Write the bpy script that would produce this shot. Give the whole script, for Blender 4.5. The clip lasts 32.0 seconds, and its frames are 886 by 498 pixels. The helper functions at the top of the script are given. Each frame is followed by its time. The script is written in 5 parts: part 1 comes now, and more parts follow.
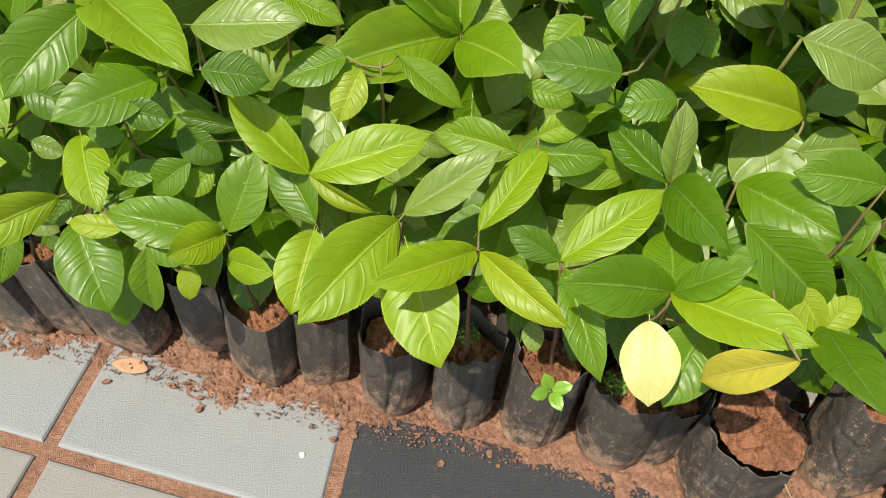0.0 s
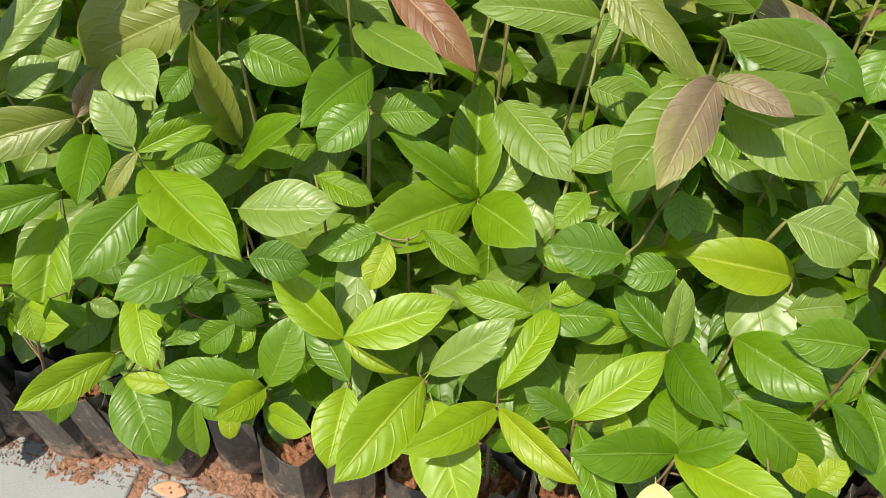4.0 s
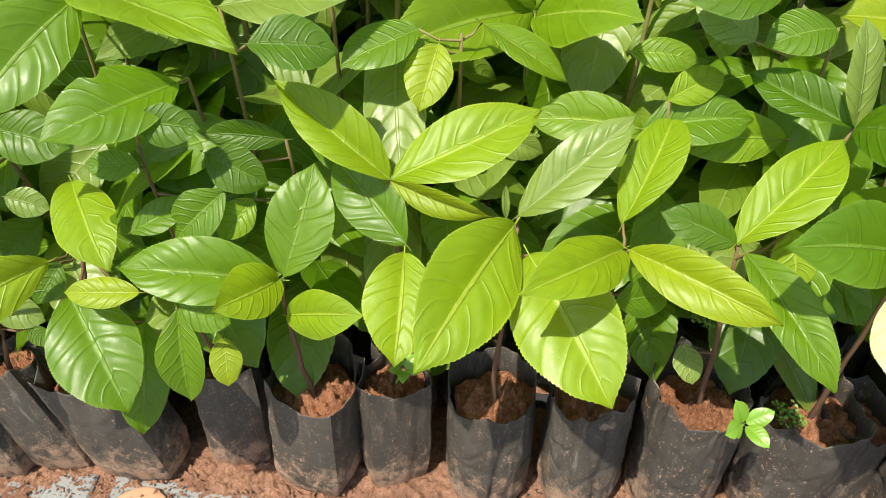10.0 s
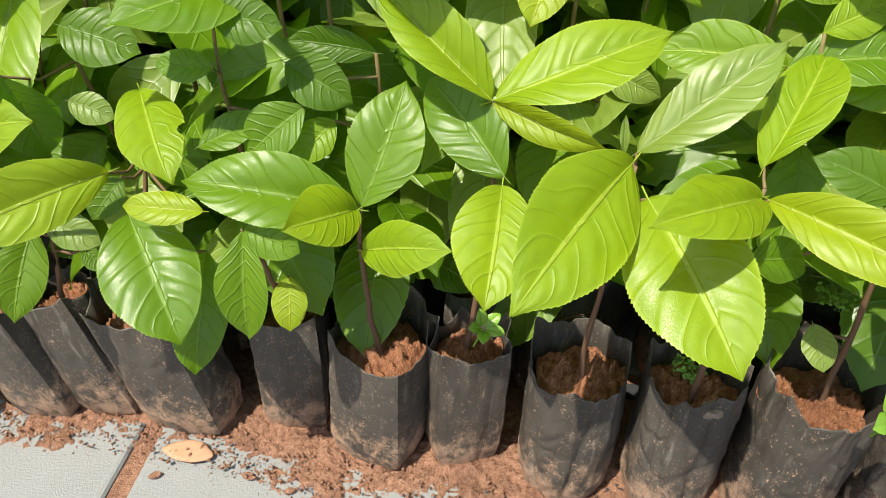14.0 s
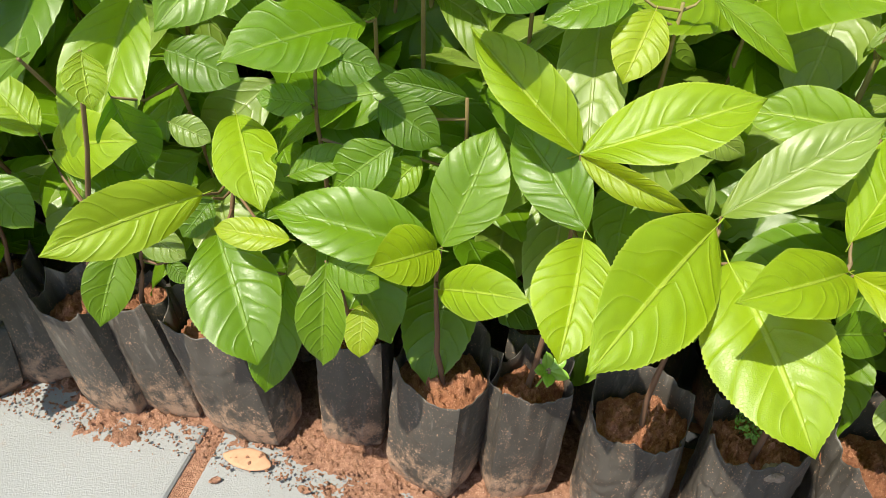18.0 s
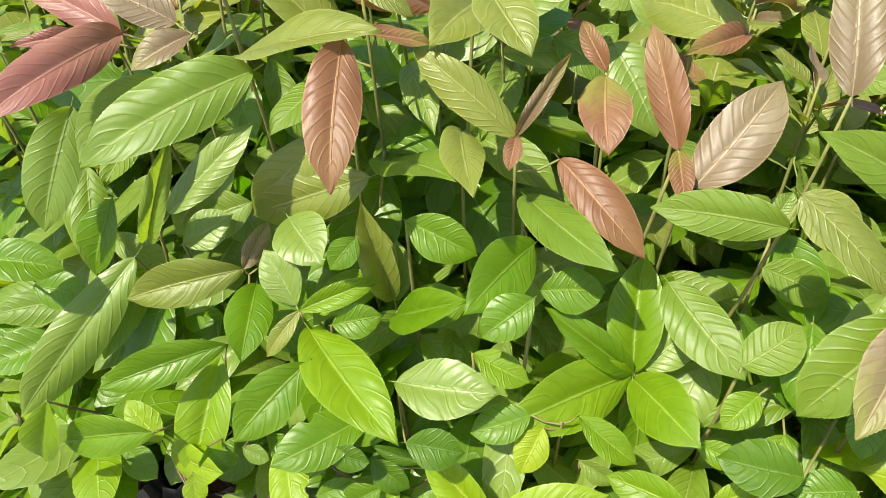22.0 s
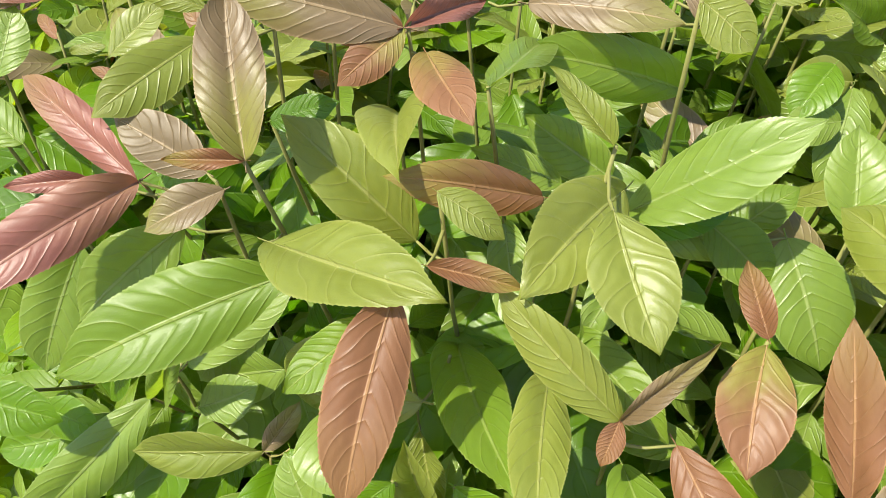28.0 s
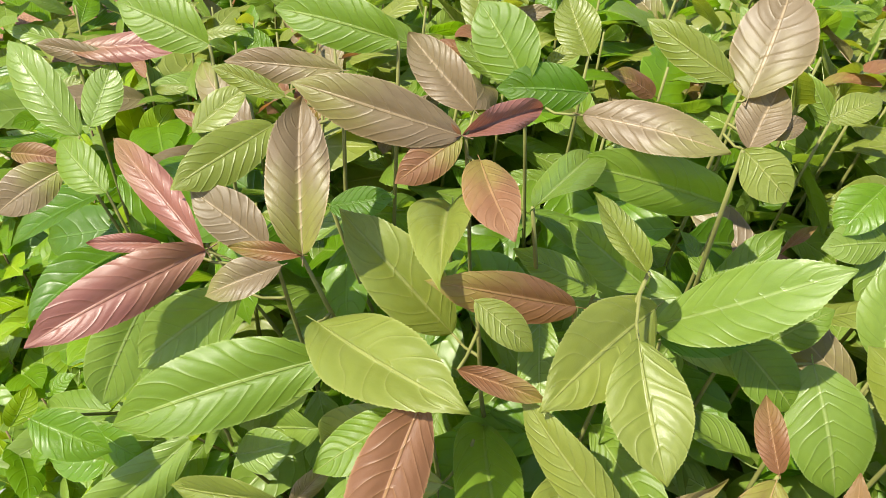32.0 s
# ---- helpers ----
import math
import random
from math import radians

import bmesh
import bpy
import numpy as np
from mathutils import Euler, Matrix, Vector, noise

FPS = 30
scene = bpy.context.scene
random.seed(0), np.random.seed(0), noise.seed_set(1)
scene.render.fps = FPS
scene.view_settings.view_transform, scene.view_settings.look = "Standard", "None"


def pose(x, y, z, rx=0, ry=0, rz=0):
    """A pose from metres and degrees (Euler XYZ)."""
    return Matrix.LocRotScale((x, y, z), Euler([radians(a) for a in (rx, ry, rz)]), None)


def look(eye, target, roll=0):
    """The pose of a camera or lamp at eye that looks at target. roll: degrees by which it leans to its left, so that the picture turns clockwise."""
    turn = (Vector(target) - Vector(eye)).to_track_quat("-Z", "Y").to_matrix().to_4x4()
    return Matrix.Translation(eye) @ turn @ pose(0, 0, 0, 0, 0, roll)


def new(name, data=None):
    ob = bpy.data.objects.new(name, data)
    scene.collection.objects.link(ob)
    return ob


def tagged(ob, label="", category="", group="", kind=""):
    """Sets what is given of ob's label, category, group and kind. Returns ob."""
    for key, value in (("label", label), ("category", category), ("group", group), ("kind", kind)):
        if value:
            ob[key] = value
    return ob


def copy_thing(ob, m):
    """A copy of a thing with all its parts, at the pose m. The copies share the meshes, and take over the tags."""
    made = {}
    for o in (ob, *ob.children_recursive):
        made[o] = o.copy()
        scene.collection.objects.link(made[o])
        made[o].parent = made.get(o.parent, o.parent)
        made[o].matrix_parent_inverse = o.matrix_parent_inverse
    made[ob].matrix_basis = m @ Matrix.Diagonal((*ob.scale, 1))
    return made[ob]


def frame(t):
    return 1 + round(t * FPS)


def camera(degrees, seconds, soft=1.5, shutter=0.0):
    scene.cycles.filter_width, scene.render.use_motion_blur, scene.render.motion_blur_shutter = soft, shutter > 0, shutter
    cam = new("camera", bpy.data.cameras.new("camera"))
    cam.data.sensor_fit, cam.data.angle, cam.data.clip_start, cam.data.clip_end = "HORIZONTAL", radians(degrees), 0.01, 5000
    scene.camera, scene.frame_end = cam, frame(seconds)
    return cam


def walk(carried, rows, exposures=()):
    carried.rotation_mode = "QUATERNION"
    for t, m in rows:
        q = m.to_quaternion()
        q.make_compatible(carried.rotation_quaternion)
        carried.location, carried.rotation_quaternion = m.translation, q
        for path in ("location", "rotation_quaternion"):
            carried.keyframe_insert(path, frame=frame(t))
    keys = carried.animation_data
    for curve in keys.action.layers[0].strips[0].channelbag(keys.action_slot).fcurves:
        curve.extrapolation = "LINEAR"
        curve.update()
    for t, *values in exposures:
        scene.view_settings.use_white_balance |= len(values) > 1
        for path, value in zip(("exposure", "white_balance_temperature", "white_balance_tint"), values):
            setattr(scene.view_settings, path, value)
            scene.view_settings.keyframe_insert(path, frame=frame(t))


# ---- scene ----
cam = camera(62.09, 32.0, soft=0.8)
EXPOSURES = [(0.0, 0.93), (3.0, 0.93), (4.0, 1.03), (7.0, 1.29), (8.0, 1.31), (9.0, 1.17), (10.0, 1.16), (14.0, 1.19), (18.0, 1.26), (20.0, 1.34), (23.0, 1.32), (28.0, 1.33), (32.0, 1.30)]
# seconds, place in metres, turn in degrees
PATH = [
    (0, 0.0000, 0.0000, 0.9835, 47.40, -4.72, 1.31),
    (0.5, -0.0068, 0.0085, 0.9933, 47.63, -4.46, 1.02),
    (1, -0.0115, 0.0103, 1.0055, 47.89, -4.48, 0.94),
    (1.5, -0.0133, 0.0077, 1.0176, 48.30, -4.62, 0.80),
    (2, -0.0197, 0.0069, 1.0317, 48.46, -4.61, 0.90),
    (2.5, -0.0200, 0.0066, 1.0445, 49.02, -4.88, 1.13),
    (3, -0.0216, 0.0051, 1.0519, 49.42, -4.98, 1.22),
    (3.5, -0.0323, 0.0142, 1.0980, 50.35, -4.54, 1.76),
    (4, -0.0285, 0.0288, 1.1508, 50.80, -3.77, 1.50),
    (4.5, -0.0227, 0.0310, 1.2141, 51.75, -3.71, 2.90),
    (6.5, 0.0242, -0.0505, 1.4063, 53.34, -4.61, 3.76),
    (7, -0.0239, -0.0797, 1.3295, 54.04, -6.15, -0.20),
    (7.5, -0.0745, -0.0725, 1.2320, 56.00, -4.34, -2.23),
    (8, -0.1120, -0.0735, 1.1319, 55.62, -3.80, -2.55),
    (8.5, -0.1551, -0.0267, 1.0401, 56.62, -2.09, -6.29),
    (9, -0.1975, 0.0217, 0.9441, 58.22, -1.16, -8.48),
    (9.5, -0.1761, 0.0836, 0.8451, 57.57, -0.26, -8.48),
    (10, -0.1557, 0.1087, 0.7612, 56.83, -0.94, -6.72),
    (10.5, -0.1450, 0.1203, 0.7223, 57.26, -0.99, -6.07),
    (11, -0.1523, 0.1322, 0.7174, 57.57, -0.92, -5.93),
    (11.5, -0.1499, 0.1383, 0.7104, 57.46, -0.92, -6.02),
    (12, -0.1476, 0.1396, 0.7025, 57.45, -0.95, -6.12),
    (12.5, -0.1291, 0.1352, 0.6756, 57.44, -1.90, -6.05),
    (13, -0.1297, 0.1430, 0.6672, 57.48, -1.52, -5.19),
    (13.5, -0.1512, 0.1464, 0.6641, 57.30, -1.46, -3.53),
    (14, -0.1821, 0.1511, 0.6643, 57.22, -2.14, -0.73),
    (14.5, -0.1993, 0.1502, 0.6638, 57.46, -2.84, 1.67),
    (15, -0.2131, 0.1469, 0.6621, 57.60, -3.91, 3.65),
    (15.5, -0.2350, 0.1403, 0.6608, 57.65, -4.39, 4.79),
    (17.5, -0.2135, 0.1509, 0.6908, 57.62, -4.20, 5.36),
    (18, -0.2109, 0.1564, 0.6956, 57.34, -3.99, 4.63),
    (18.5, -0.2146, 0.1573, 0.7216, 57.21, -3.97, 5.25),
    (19, -0.2129, 0.1641, 0.7922, 57.35, -3.78, 5.79),
    (19.5, -0.1990, 0.1566, 0.8770, 57.14, -3.48, 6.59),
    (20, -0.1714, 0.1649, 0.9514, 56.23, -3.28, 6.55),
    (20.5, -0.1616, 0.1696, 1.0452, 55.50, -2.59, 7.61),
    (21, -0.1404, 0.1626, 1.1482, 54.22, -1.46, 9.30),
    (21.5, -0.1272, 0.1516, 1.2326, 53.48, -1.35, 9.27),
    (22, -0.1223, 0.1500, 1.2865, 52.89, -1.77, 9.80),
    (22.5, -0.1425, 0.1829, 1.3426, 53.59, -1.26, 9.15),
    (23, -0.1897, 0.2199, 1.3700, 53.63, -3.65, 6.91),
    (23.5, -0.2483, 0.2805, 1.4029, 53.08, -4.03, 3.39),
    (24, -0.2752, 0.3997, 1.4049, 50.23, -5.51, 8.09),
    (24.5, -0.2926, 0.4806, 1.3903, 46.75, -4.90, 12.34),
    (25, -0.2750, 0.5170, 1.3980, 45.34, -3.41, 12.76),
    (25.5, -0.2547, 0.5380, 1.4021, 45.08, -3.15, 12.58),
    (27.5, -0.2001, 0.5588, 1.4118, 45.96, -2.27, 19.23),
    (28, -0.1980, 0.5653, 1.4157, 45.24, -3.26, 22.37),
    (28.5, -0.1969, 0.5736, 1.4206, 44.22, -4.32, 25.10),
    (29, -0.1934, 0.5795, 1.4300, 44.00, -4.72, 26.75),
    (29.5, -0.1963, 0.5801, 1.4398, 44.01, -5.11, 27.75),
    (30, -0.1960, 0.5772, 1.4525, 44.09, -5.64, 29.44),
    (30.5, -0.1975, 0.5791, 1.4652, 44.19, -5.74, 29.51),
    (31, -0.2009, 0.5839, 1.4837, 44.88, -5.47, 29.23),
    (31.5, -0.2047, 0.5851, 1.5006, 45.91, -5.10, 29.49),
    (32, -0.2048, 0.5874, 1.5079, 46.09, -4.94, 29.40),
]
walk(cam, [(t, pose(x, y, z, a, b, c)) for t, x, y, z, a, b, c in PATH], EXPOSURES)

# ---- world and sun ----
SUN_ELEVATION, SUN_AZIMUTH = 56.0, 219.0   # degrees; azimuth counted from +y towards +x
world = bpy.data.worlds.new("sky")
scene.world = world
world.use_nodes = True
wn, wl = world.node_tree.nodes, world.node_tree.links
sky = wn.new("ShaderNodeTexSky")
sky.sky_type, sky.sun_disc = 'NISHITA', False
sky.sun_elevation, sky.sun_rotation = radians(SUN_ELEVATION), radians(SUN_AZIMUTH)
wl.new(sky.outputs[0], wn["Background"].inputs[0])
wn["Background"].inputs[1].default_value = 0.125
sun = new("sun", bpy.data.lights.new("sun", 'SUN'))
sun.data.energy, sun.data.angle, sun.data.color = 4.8, radians(0.6), (1.0, 0.94, 0.79)
az, el = radians(SUN_AZIMUTH), radians(SUN_ELEVATION)
sun.matrix_world = look((0, 0, 0), (-math.sin(az) * math.cos(el), -math.cos(az) * math.cos(el), -math.sin(el)))


# ---- materials ----
class Nodes:
    """Short hand for building a node material."""

    def __init__(self, name, roughness=0.6, specular=0.4):
        self.mat = bpy.data.materials.new(name)
        self.mat.use_nodes = True
        self.n, self.l = self.mat.node_tree.nodes, self.mat.node_tree.links
        self.out, self.bsdf = self.n["Material Output"], self.n["Principled BSDF"]
        self.bsdf.inputs["Roughness"].default_value = roughness
        self.bsdf.inputs["Specular IOR Level"].default_value = specular

    def put(self, socket, value):
        if hasattr(value, "is_linked"):
            self.l.new(value, socket)
        else:
            socket.default_value = value

    def math(self, op, a, b=0.0, c=0.0, clamp=False):
        m = self.n.new("ShaderNodeMath")
        m.operation, m.use_clamp = op, clamp
        for s, v in zip(m.inputs, (a, b, c)):
            self.put(s, v)
        return m.outputs[0]

    def step(self, value, lo, hi, a=0.0, b=1.0):
        m = self.n.new("ShaderNodeMapRange")
        m.interpolation_type = 'SMOOTHSTEP'
        for s, v in zip(m.inputs, (value, lo, hi, a, b)):
            self.put(s, v)
        return m.outputs[0]

    def noise(self, scale, detail=3.0, where=None, rough=0.55, four=None):
        m = self.n.new("ShaderNodeTexNoise")
        m.inputs["Scale"].default_value, m.inputs["Detail"].default_value, m.inputs["Roughness"].default_value = scale, detail, rough
        if four is not None:
            m.noise_dimensions = '4D'
            self.put(m.inputs["W"], four)
        self.l.new(where or self.coords(), m.inputs["Vector"])
        return m.outputs[0]

    def coords(self, kind="Object"):
        return self.n.new("ShaderNodeTexCoord").outputs[kind]

    def world_place(self):
        return self.n.new("ShaderNodeNewGeometry").outputs["Position"]

    def split(self, vector):
        m = self.n.new("ShaderNodeSeparateXYZ")
        self.l.new(vector, m.inputs[0])
        return m.outputs

    def mix(self, t, a, b, blend='MIX'):
        m = self.n.new("ShaderNodeMix")
        m.data_type, m.blend_type = 'RGBA', blend
        for s, v in ((m.inputs[0], t), (m.inputs[6], a), (m.inputs[7], b)):
            self.put(s, (*v, 1) if isinstance(v, tuple) and len(v) == 3 else v)
        return m.outputs[2]

    def random(self):
        return self.n.new("ShaderNodeObjectInfo").outputs["Random"]

    def bump(self, height, strength, distance):
        m = self.n.new("ShaderNodeBump")
        m.inputs["Strength"].default_value, m.inputs["Distance"].default_value = strength, distance
        self.l.new(height, m.inputs["Height"])
        self.l.new(m.outputs[0], self.bsdf.inputs["Normal"])
        return m.outputs[0]

    def colour(self, value):
        self.put(self.bsdf.inputs["Base Color"], (*value, 1) if isinstance(value, tuple) else value)


def leaf_material(name, dark, light, vein, through_colour, gloss=0.36, translucency=0.42, spots=0.25, spot_colour=(0.16, 0.12, 0.03), second=None, vein_mix=0.32, relief=0.0012, shine=0.42):
    """A leaf blade. The UV map gives the way from base to tip and from rib to rim, the map "veins" the count of side veins passed. second: a colour that some leaves take towards one end."""
    k = Nodes(name, gloss, shine)
    flat = k.coords("UV")
    uv = k.split(flat)
    along, across = uv[0], k.math('ABSOLUTE', k.math('MULTIPLY_ADD', uv[1], 2.0, -1.0))
    rnd = k.random()
    # side veins: bent stripes that start at the rib and run towards the tip
    course = k.n.new("ShaderNodeUVMap")
    course.uv_map = "veins"
    phase = k.split(course.outputs[0])[0]
    tri = k.math('MULTIPLY', k.math('ABSOLUTE', k.math('SUBTRACT', k.math('FRACT', phase), 0.5)), 2.0)
    side = k.step(tri, 0.915, 0.985)
    fade = k.math('SUBTRACT', 1.0, k.math('MULTIPLY', across, 0.7))
    tip = k.math('MULTIPLY', k.step(along, 0.95, 0.80), k.step(along, 0.02, 0.12))
    side = k.math('MULTIPLY', k.math('MULTIPLY', side, fade), tip)
    rib = k.step(across, 0.058, 0.02)
    fine = k.noise(75.0, 4.0, flat, 0.7)
    # the fine net between the side veins
    net = k.n.new("ShaderNodeTexVoronoi")
    net.feature, net.inputs["Scale"].default_value = 'DISTANCE_TO_EDGE', 34.0
    stretch = k.n.new("ShaderNodeMapping")
    stretch.inputs["Scale"].default_value = (1.9, 1.0, 1.0)
    k.l.new(flat, stretch.inputs[0])
    k.l.new(stretch.outputs[0], net.inputs["Vector"])
    mesh = k.step(net.outputs["Distance"], 0.10, 0.0)
    blotch = k.noise(3.2, 3.0, flat, four=k.math('MULTIPLY', rnd, 90.0))
    base = k.mix(k.math('MULTIPLY_ADD', rnd, 0.55, k.math('MULTIPLY_ADD', blotch, 0.9, -0.25), clamp=True), dark, light)
    if second:
        lot = k.math('FRACT', k.math('MULTIPLY', rnd, 7.31))
        way = k.mix(k.math('GREATER_THAN', lot, 0.5), along, k.math('SUBTRACT', 1.0, along))
        lean = k.step(k.math('ADD', way, k.math('MULTIPLY_ADD', blotch, 0.7, -0.35)), 0.35, 1.0)
        base = k.mix(k.math('MULTIPLY', lean, k.math('FRACT', k.math('MULTIPLY', rnd, 3.77))), base, second)
    base = k.mix(k.math('MULTIPLY', fine, 0.22), base, tuple(0.55 * v for v in dark))
    base = k.mix(k.math('MULTIPLY', mesh, 0.05), base, vein)
    base = k.mix(k.math('MULTIPLY', side, vein_mix), base, vein)
    base = k.mix(k.math('MULTIPLY', rib, 0.7), base, vein)
    rim = k.math('MULTIPLY', k.step(across, 0.93, 0.99), 0.5)
    base = k.mix(rim, base, vein)
    mott = k.noise(9.0, 4.0, flat, 0.65, four=k.math('MULTIPLY', rnd, 23.0))
    base = k.mix(k.math('MULTIPLY', k.step(mott, 0.42, 0.66), 0.26), base, tuple(0.62 * v for v in dark))
    # specks and brown spots with a shape of their own
    speck = k.noise(17.0, 2.0, flat, four=k.math('MULTIPLY', rnd, 61.0))
    base = k.mix(k.math('MULTIPLY', k.step(speck, 0.72, 0.78), spots), base, spot_colour)
    k.colour(base)
    ridge = k.math('SUBTRACT', 1.0, k.math('POWER', tri, 4.5))
    height = k.math('ADD', k.math('MULTIPLY', k.math('MULTIPLY', ridge, tip), 0.85), k.math('ADD', k.math('MULTIPLY', fine, 0.10), k.math('ADD', k.math('MULTIPLY', rib, -0.8), k.math('MULTIPLY', mesh, -0.07))))
    normal = k.bump(height, 0.75, relief)
    k.put(k.bsdf.inputs["Roughness"], k.math('MULTIPLY_ADD', blotch, 0.15, gloss))
    tr = k.n.new("ShaderNodeBsdfTranslucent")
    k.put(tr.inputs[0], k.mix(k.math('MULTIPLY', k.math('ADD', side, rib, clamp=True), 0.4), k.mix(blotch, tuple(0.8 * v for v in through_colour), through_colour), tuple(0.5 * v for v in through_colour)))
    k.l.new(normal, tr.inputs["Normal"])
    mixer = k.n.new("ShaderNodeMixShader")
    mixer.inputs[0].default_value = translucency
    k.l.new(k.bsdf.outputs[0], mixer.inputs[1])
    k.l.new(tr.outputs[0], mixer.inputs[2])
    k.l.new(mixer.outputs[0], k.out.inputs[0])
    return k.mat


OLIVE_END = (0.19, 0.215, 0.03)
LEAF = {
    # fresh lime leaf, yellow green, mid green, deep green, grey green, olive, bronze, wine red, mauve, yellow, cream
    "lime": leaf_material("leaf_lime", (0.148, 0.248, 0.004), (0.232, 0.336, 0.006), (0.350, 0.44, 0.05), (0.498, 0.57, 0.003), gloss=0.31, shine=0.38, vein_mix=0.24),
    "gold": leaf_material("leaf_gold", (0.178, 0.254, 0.004), (0.245, 0.325, 0.006), (0.36, 0.41, 0.05), (0.55, 0.57, 0.004), gloss=0.31, shine=0.38, vein_mix=0.22, relief=0.0009),
    "green": leaf_material("leaf_green", (0.081, 0.172, 0.004), (0.140, 0.246, 0.006), (0.213, 0.335, 0.045), (0.254, 0.46, 0.004), gloss=0.25, translucency=0.50, shine=0.46),
    "deep": leaf_material("leaf_deep", (0.056, 0.122, 0.003), (0.094, 0.175, 0.004), (0.14, 0.245, 0.045), (0.14, 0.36, 0.004), gloss=0.25, translucency=0.48, shine=0.42),
    "pale": leaf_material("leaf_pale", (0.135, 0.215, 0.026), (0.205, 0.28, 0.045), (0.302, 0.37, 0.12), (0.302, 0.43, 0.02), gloss=0.27, shine=0.56, relief=0.0011, translucency=0.46),
    "fresh": leaf_material("leaf_fresh", (0.110, 0.205, 0.004), (0.182, 0.288, 0.006), (0.285, 0.39, 0.05), (0.37, 0.53, 0.003), gloss=0.28, shine=0.42, vein_mix=0.26, translucency=0.46),
    "sage": leaf_material("leaf_sage", (0.105, 0.180, 0.013), (0.168, 0.245, 0.024), (0.285, 0.35, 0.085), (0.29, 0.43, 0.012), gloss=0.33, vein_mix=0.4, relief=0.0012, shine=0.44, translucency=0.46),
    "olive": leaf_material("leaf_olive", (0.143, 0.180, 0.024), (0.220, 0.245, 0.045), (0.330, 0.34, 0.10), (0.363, 0.40, 0.015), gloss=0.29, vein_mix=0.42, relief=0.0012, shine=0.52),
    "bronze": leaf_material("leaf_bronze", (0.152, 0.068, 0.032), (0.214, 0.106, 0.052), (0.35, 0.20, 0.09), (0.48, 0.19, 0.04), translucency=0.3, gloss=0.34, second=OLIVE_END, vein_mix=0.36, relief=0.0010, shine=0.32),
    "wine": leaf_material("leaf_wine", (0.185, 0.066, 0.050), (0.255, 0.112, 0.084), (0.33, 0.17, 0.11), (0.40, 0.13, 0.06), translucency=0.28, gloss=0.31, second=(0.20, 0.15, 0.04), vein_mix=0.34, relief=0.0010, shine=0.45),
    "mauve": leaf_material("leaf_mauve", (0.132, 0.094, 0.050), (0.190, 0.138, 0.080), (0.339, 0.25, 0.14), (0.382, 0.25, 0.05), translucency=0.3, gloss=0.33, second=OLIVE_END, vein_mix=0.34, relief=0.0010, shine=0.40),
    "yellow": leaf_material("leaf_yellow", (0.42, 0.375, 0.03), (0.52, 0.46, 0.07), (0.46, 0.40, 0.10), (0.70, 0.58, 0.03), spots=0.5, vein_mix=0.16, relief=0.0006),
    "cream": leaf_material("leaf_cream", (0.50, 0.48, 0.15), (0.60, 0.57, 0.25), (0.50, 0.50, 0.17), (0.66, 0.60, 0.16), spots=0.6, vein_mix=0.14, relief=0.0005),
}


def stem_material(name, low, high, z_lo, z_hi):
    k = Nodes(name, 0.65, 0.3)
    z = k.split(k.coords("Object"))[2]
    streak = k.noise(90.0, 3.0)
    c = k.mix(k.step(z, z_lo, z_hi), low, high)
    k.colour(k.mix(k.math('MULTIPLY', streak, 0.6), c, tuple(0.5 * v for v in low)))
    k.bump(streak, 0.5, 0.001)
    return k.mat


STEM = stem_material("stem_bark", (0.115, 0.062, 0.036), (0.20, 0.20, 0.05), 0.25, 0.75)
STEM_RED = stem_material("stem_young", (0.125, 0.092, 0.042), (0.18, 0.19, 0.05), 0.25, 0.8)


def plastic_material():
    """Thin black polythene gone grey, scuffed, with flecks and splashes of red soil, thickest near the foot."""
    k = Nodes("black_polythene", 0.5, 0.32)
    place, rnd = k.coords("Object"), k.random()
    z = k.split(place)[2]
    dust = k.noise(55.0, 6.0, place, 0.8, four=k.math('MULTIPLY', rnd, 30.0))
    big = k.noise(11.0, 4.0, place, 0.6, four=k.math('MULTIPLY', rnd, 55.0))
    fleck = k.noise(520.0, 3.0, place, four=k.math('MULTIPLY', rnd, 12.0))
    low = k.step(z, 0.10, 0.0)
    cover = k.math('MULTIPLY', k.step(k.math('ADD', dust, k.math('MULTIPLY', low, 0.17)), 0.54, 0.72), k.math('MULTIPLY_ADD', low, 0.55, 0.16))
    cover = k.math('MAXIMUM', cover, k.math('MULTIPLY', k.step(k.math('ADD', fleck, k.math('MULTIPLY_ADD', dust, 0.5, k.math('MULTIPLY', low, 0.06))), 0.865, 0.915), k.math('MULTIPLY_ADD', low, 0.25, 0.6)))
    # long scratches and soft wrinkles
    long_way = k.n.new("ShaderNodeMapping")
    long_way.inputs["Scale"].default_value = (1.0, 1.0, 0.22)
    k.l.new(place, long_way.inputs[0])
    scratch = k.noise(95.0, 3.0, long_way.outputs[0], 0.6, four=k.math('MULTIPLY', rnd, 9.0))
    c = k.mix(big, (0.024, 0.021, 0.018), (0.062, 0.054, 0.045))
    c = k.mix(k.math('MULTIPLY', k.step(scratch, 0.57, 0.72), 0.5), c, (0.16, 0.145, 0.125))
    c = k.mix(cover, c, (0.36, 0.225, 0.145))
    k.colour(c)
    k.put(k.bsdf.inputs["Roughness"], k.math('MULTIPLY_ADD', cover, 0.35, k.math('MULTIPLY_ADD', big, 0.35, 0.34)))
    k.bump(k.math('ADD', k.math('MULTIPLY', scratch, 0.25), k.math('ADD', k.math('MULTIPLY', big, 0.8), k.math('MULTIPLY', cover, 0.18))), 0.7, 0.004)
    return k.mat


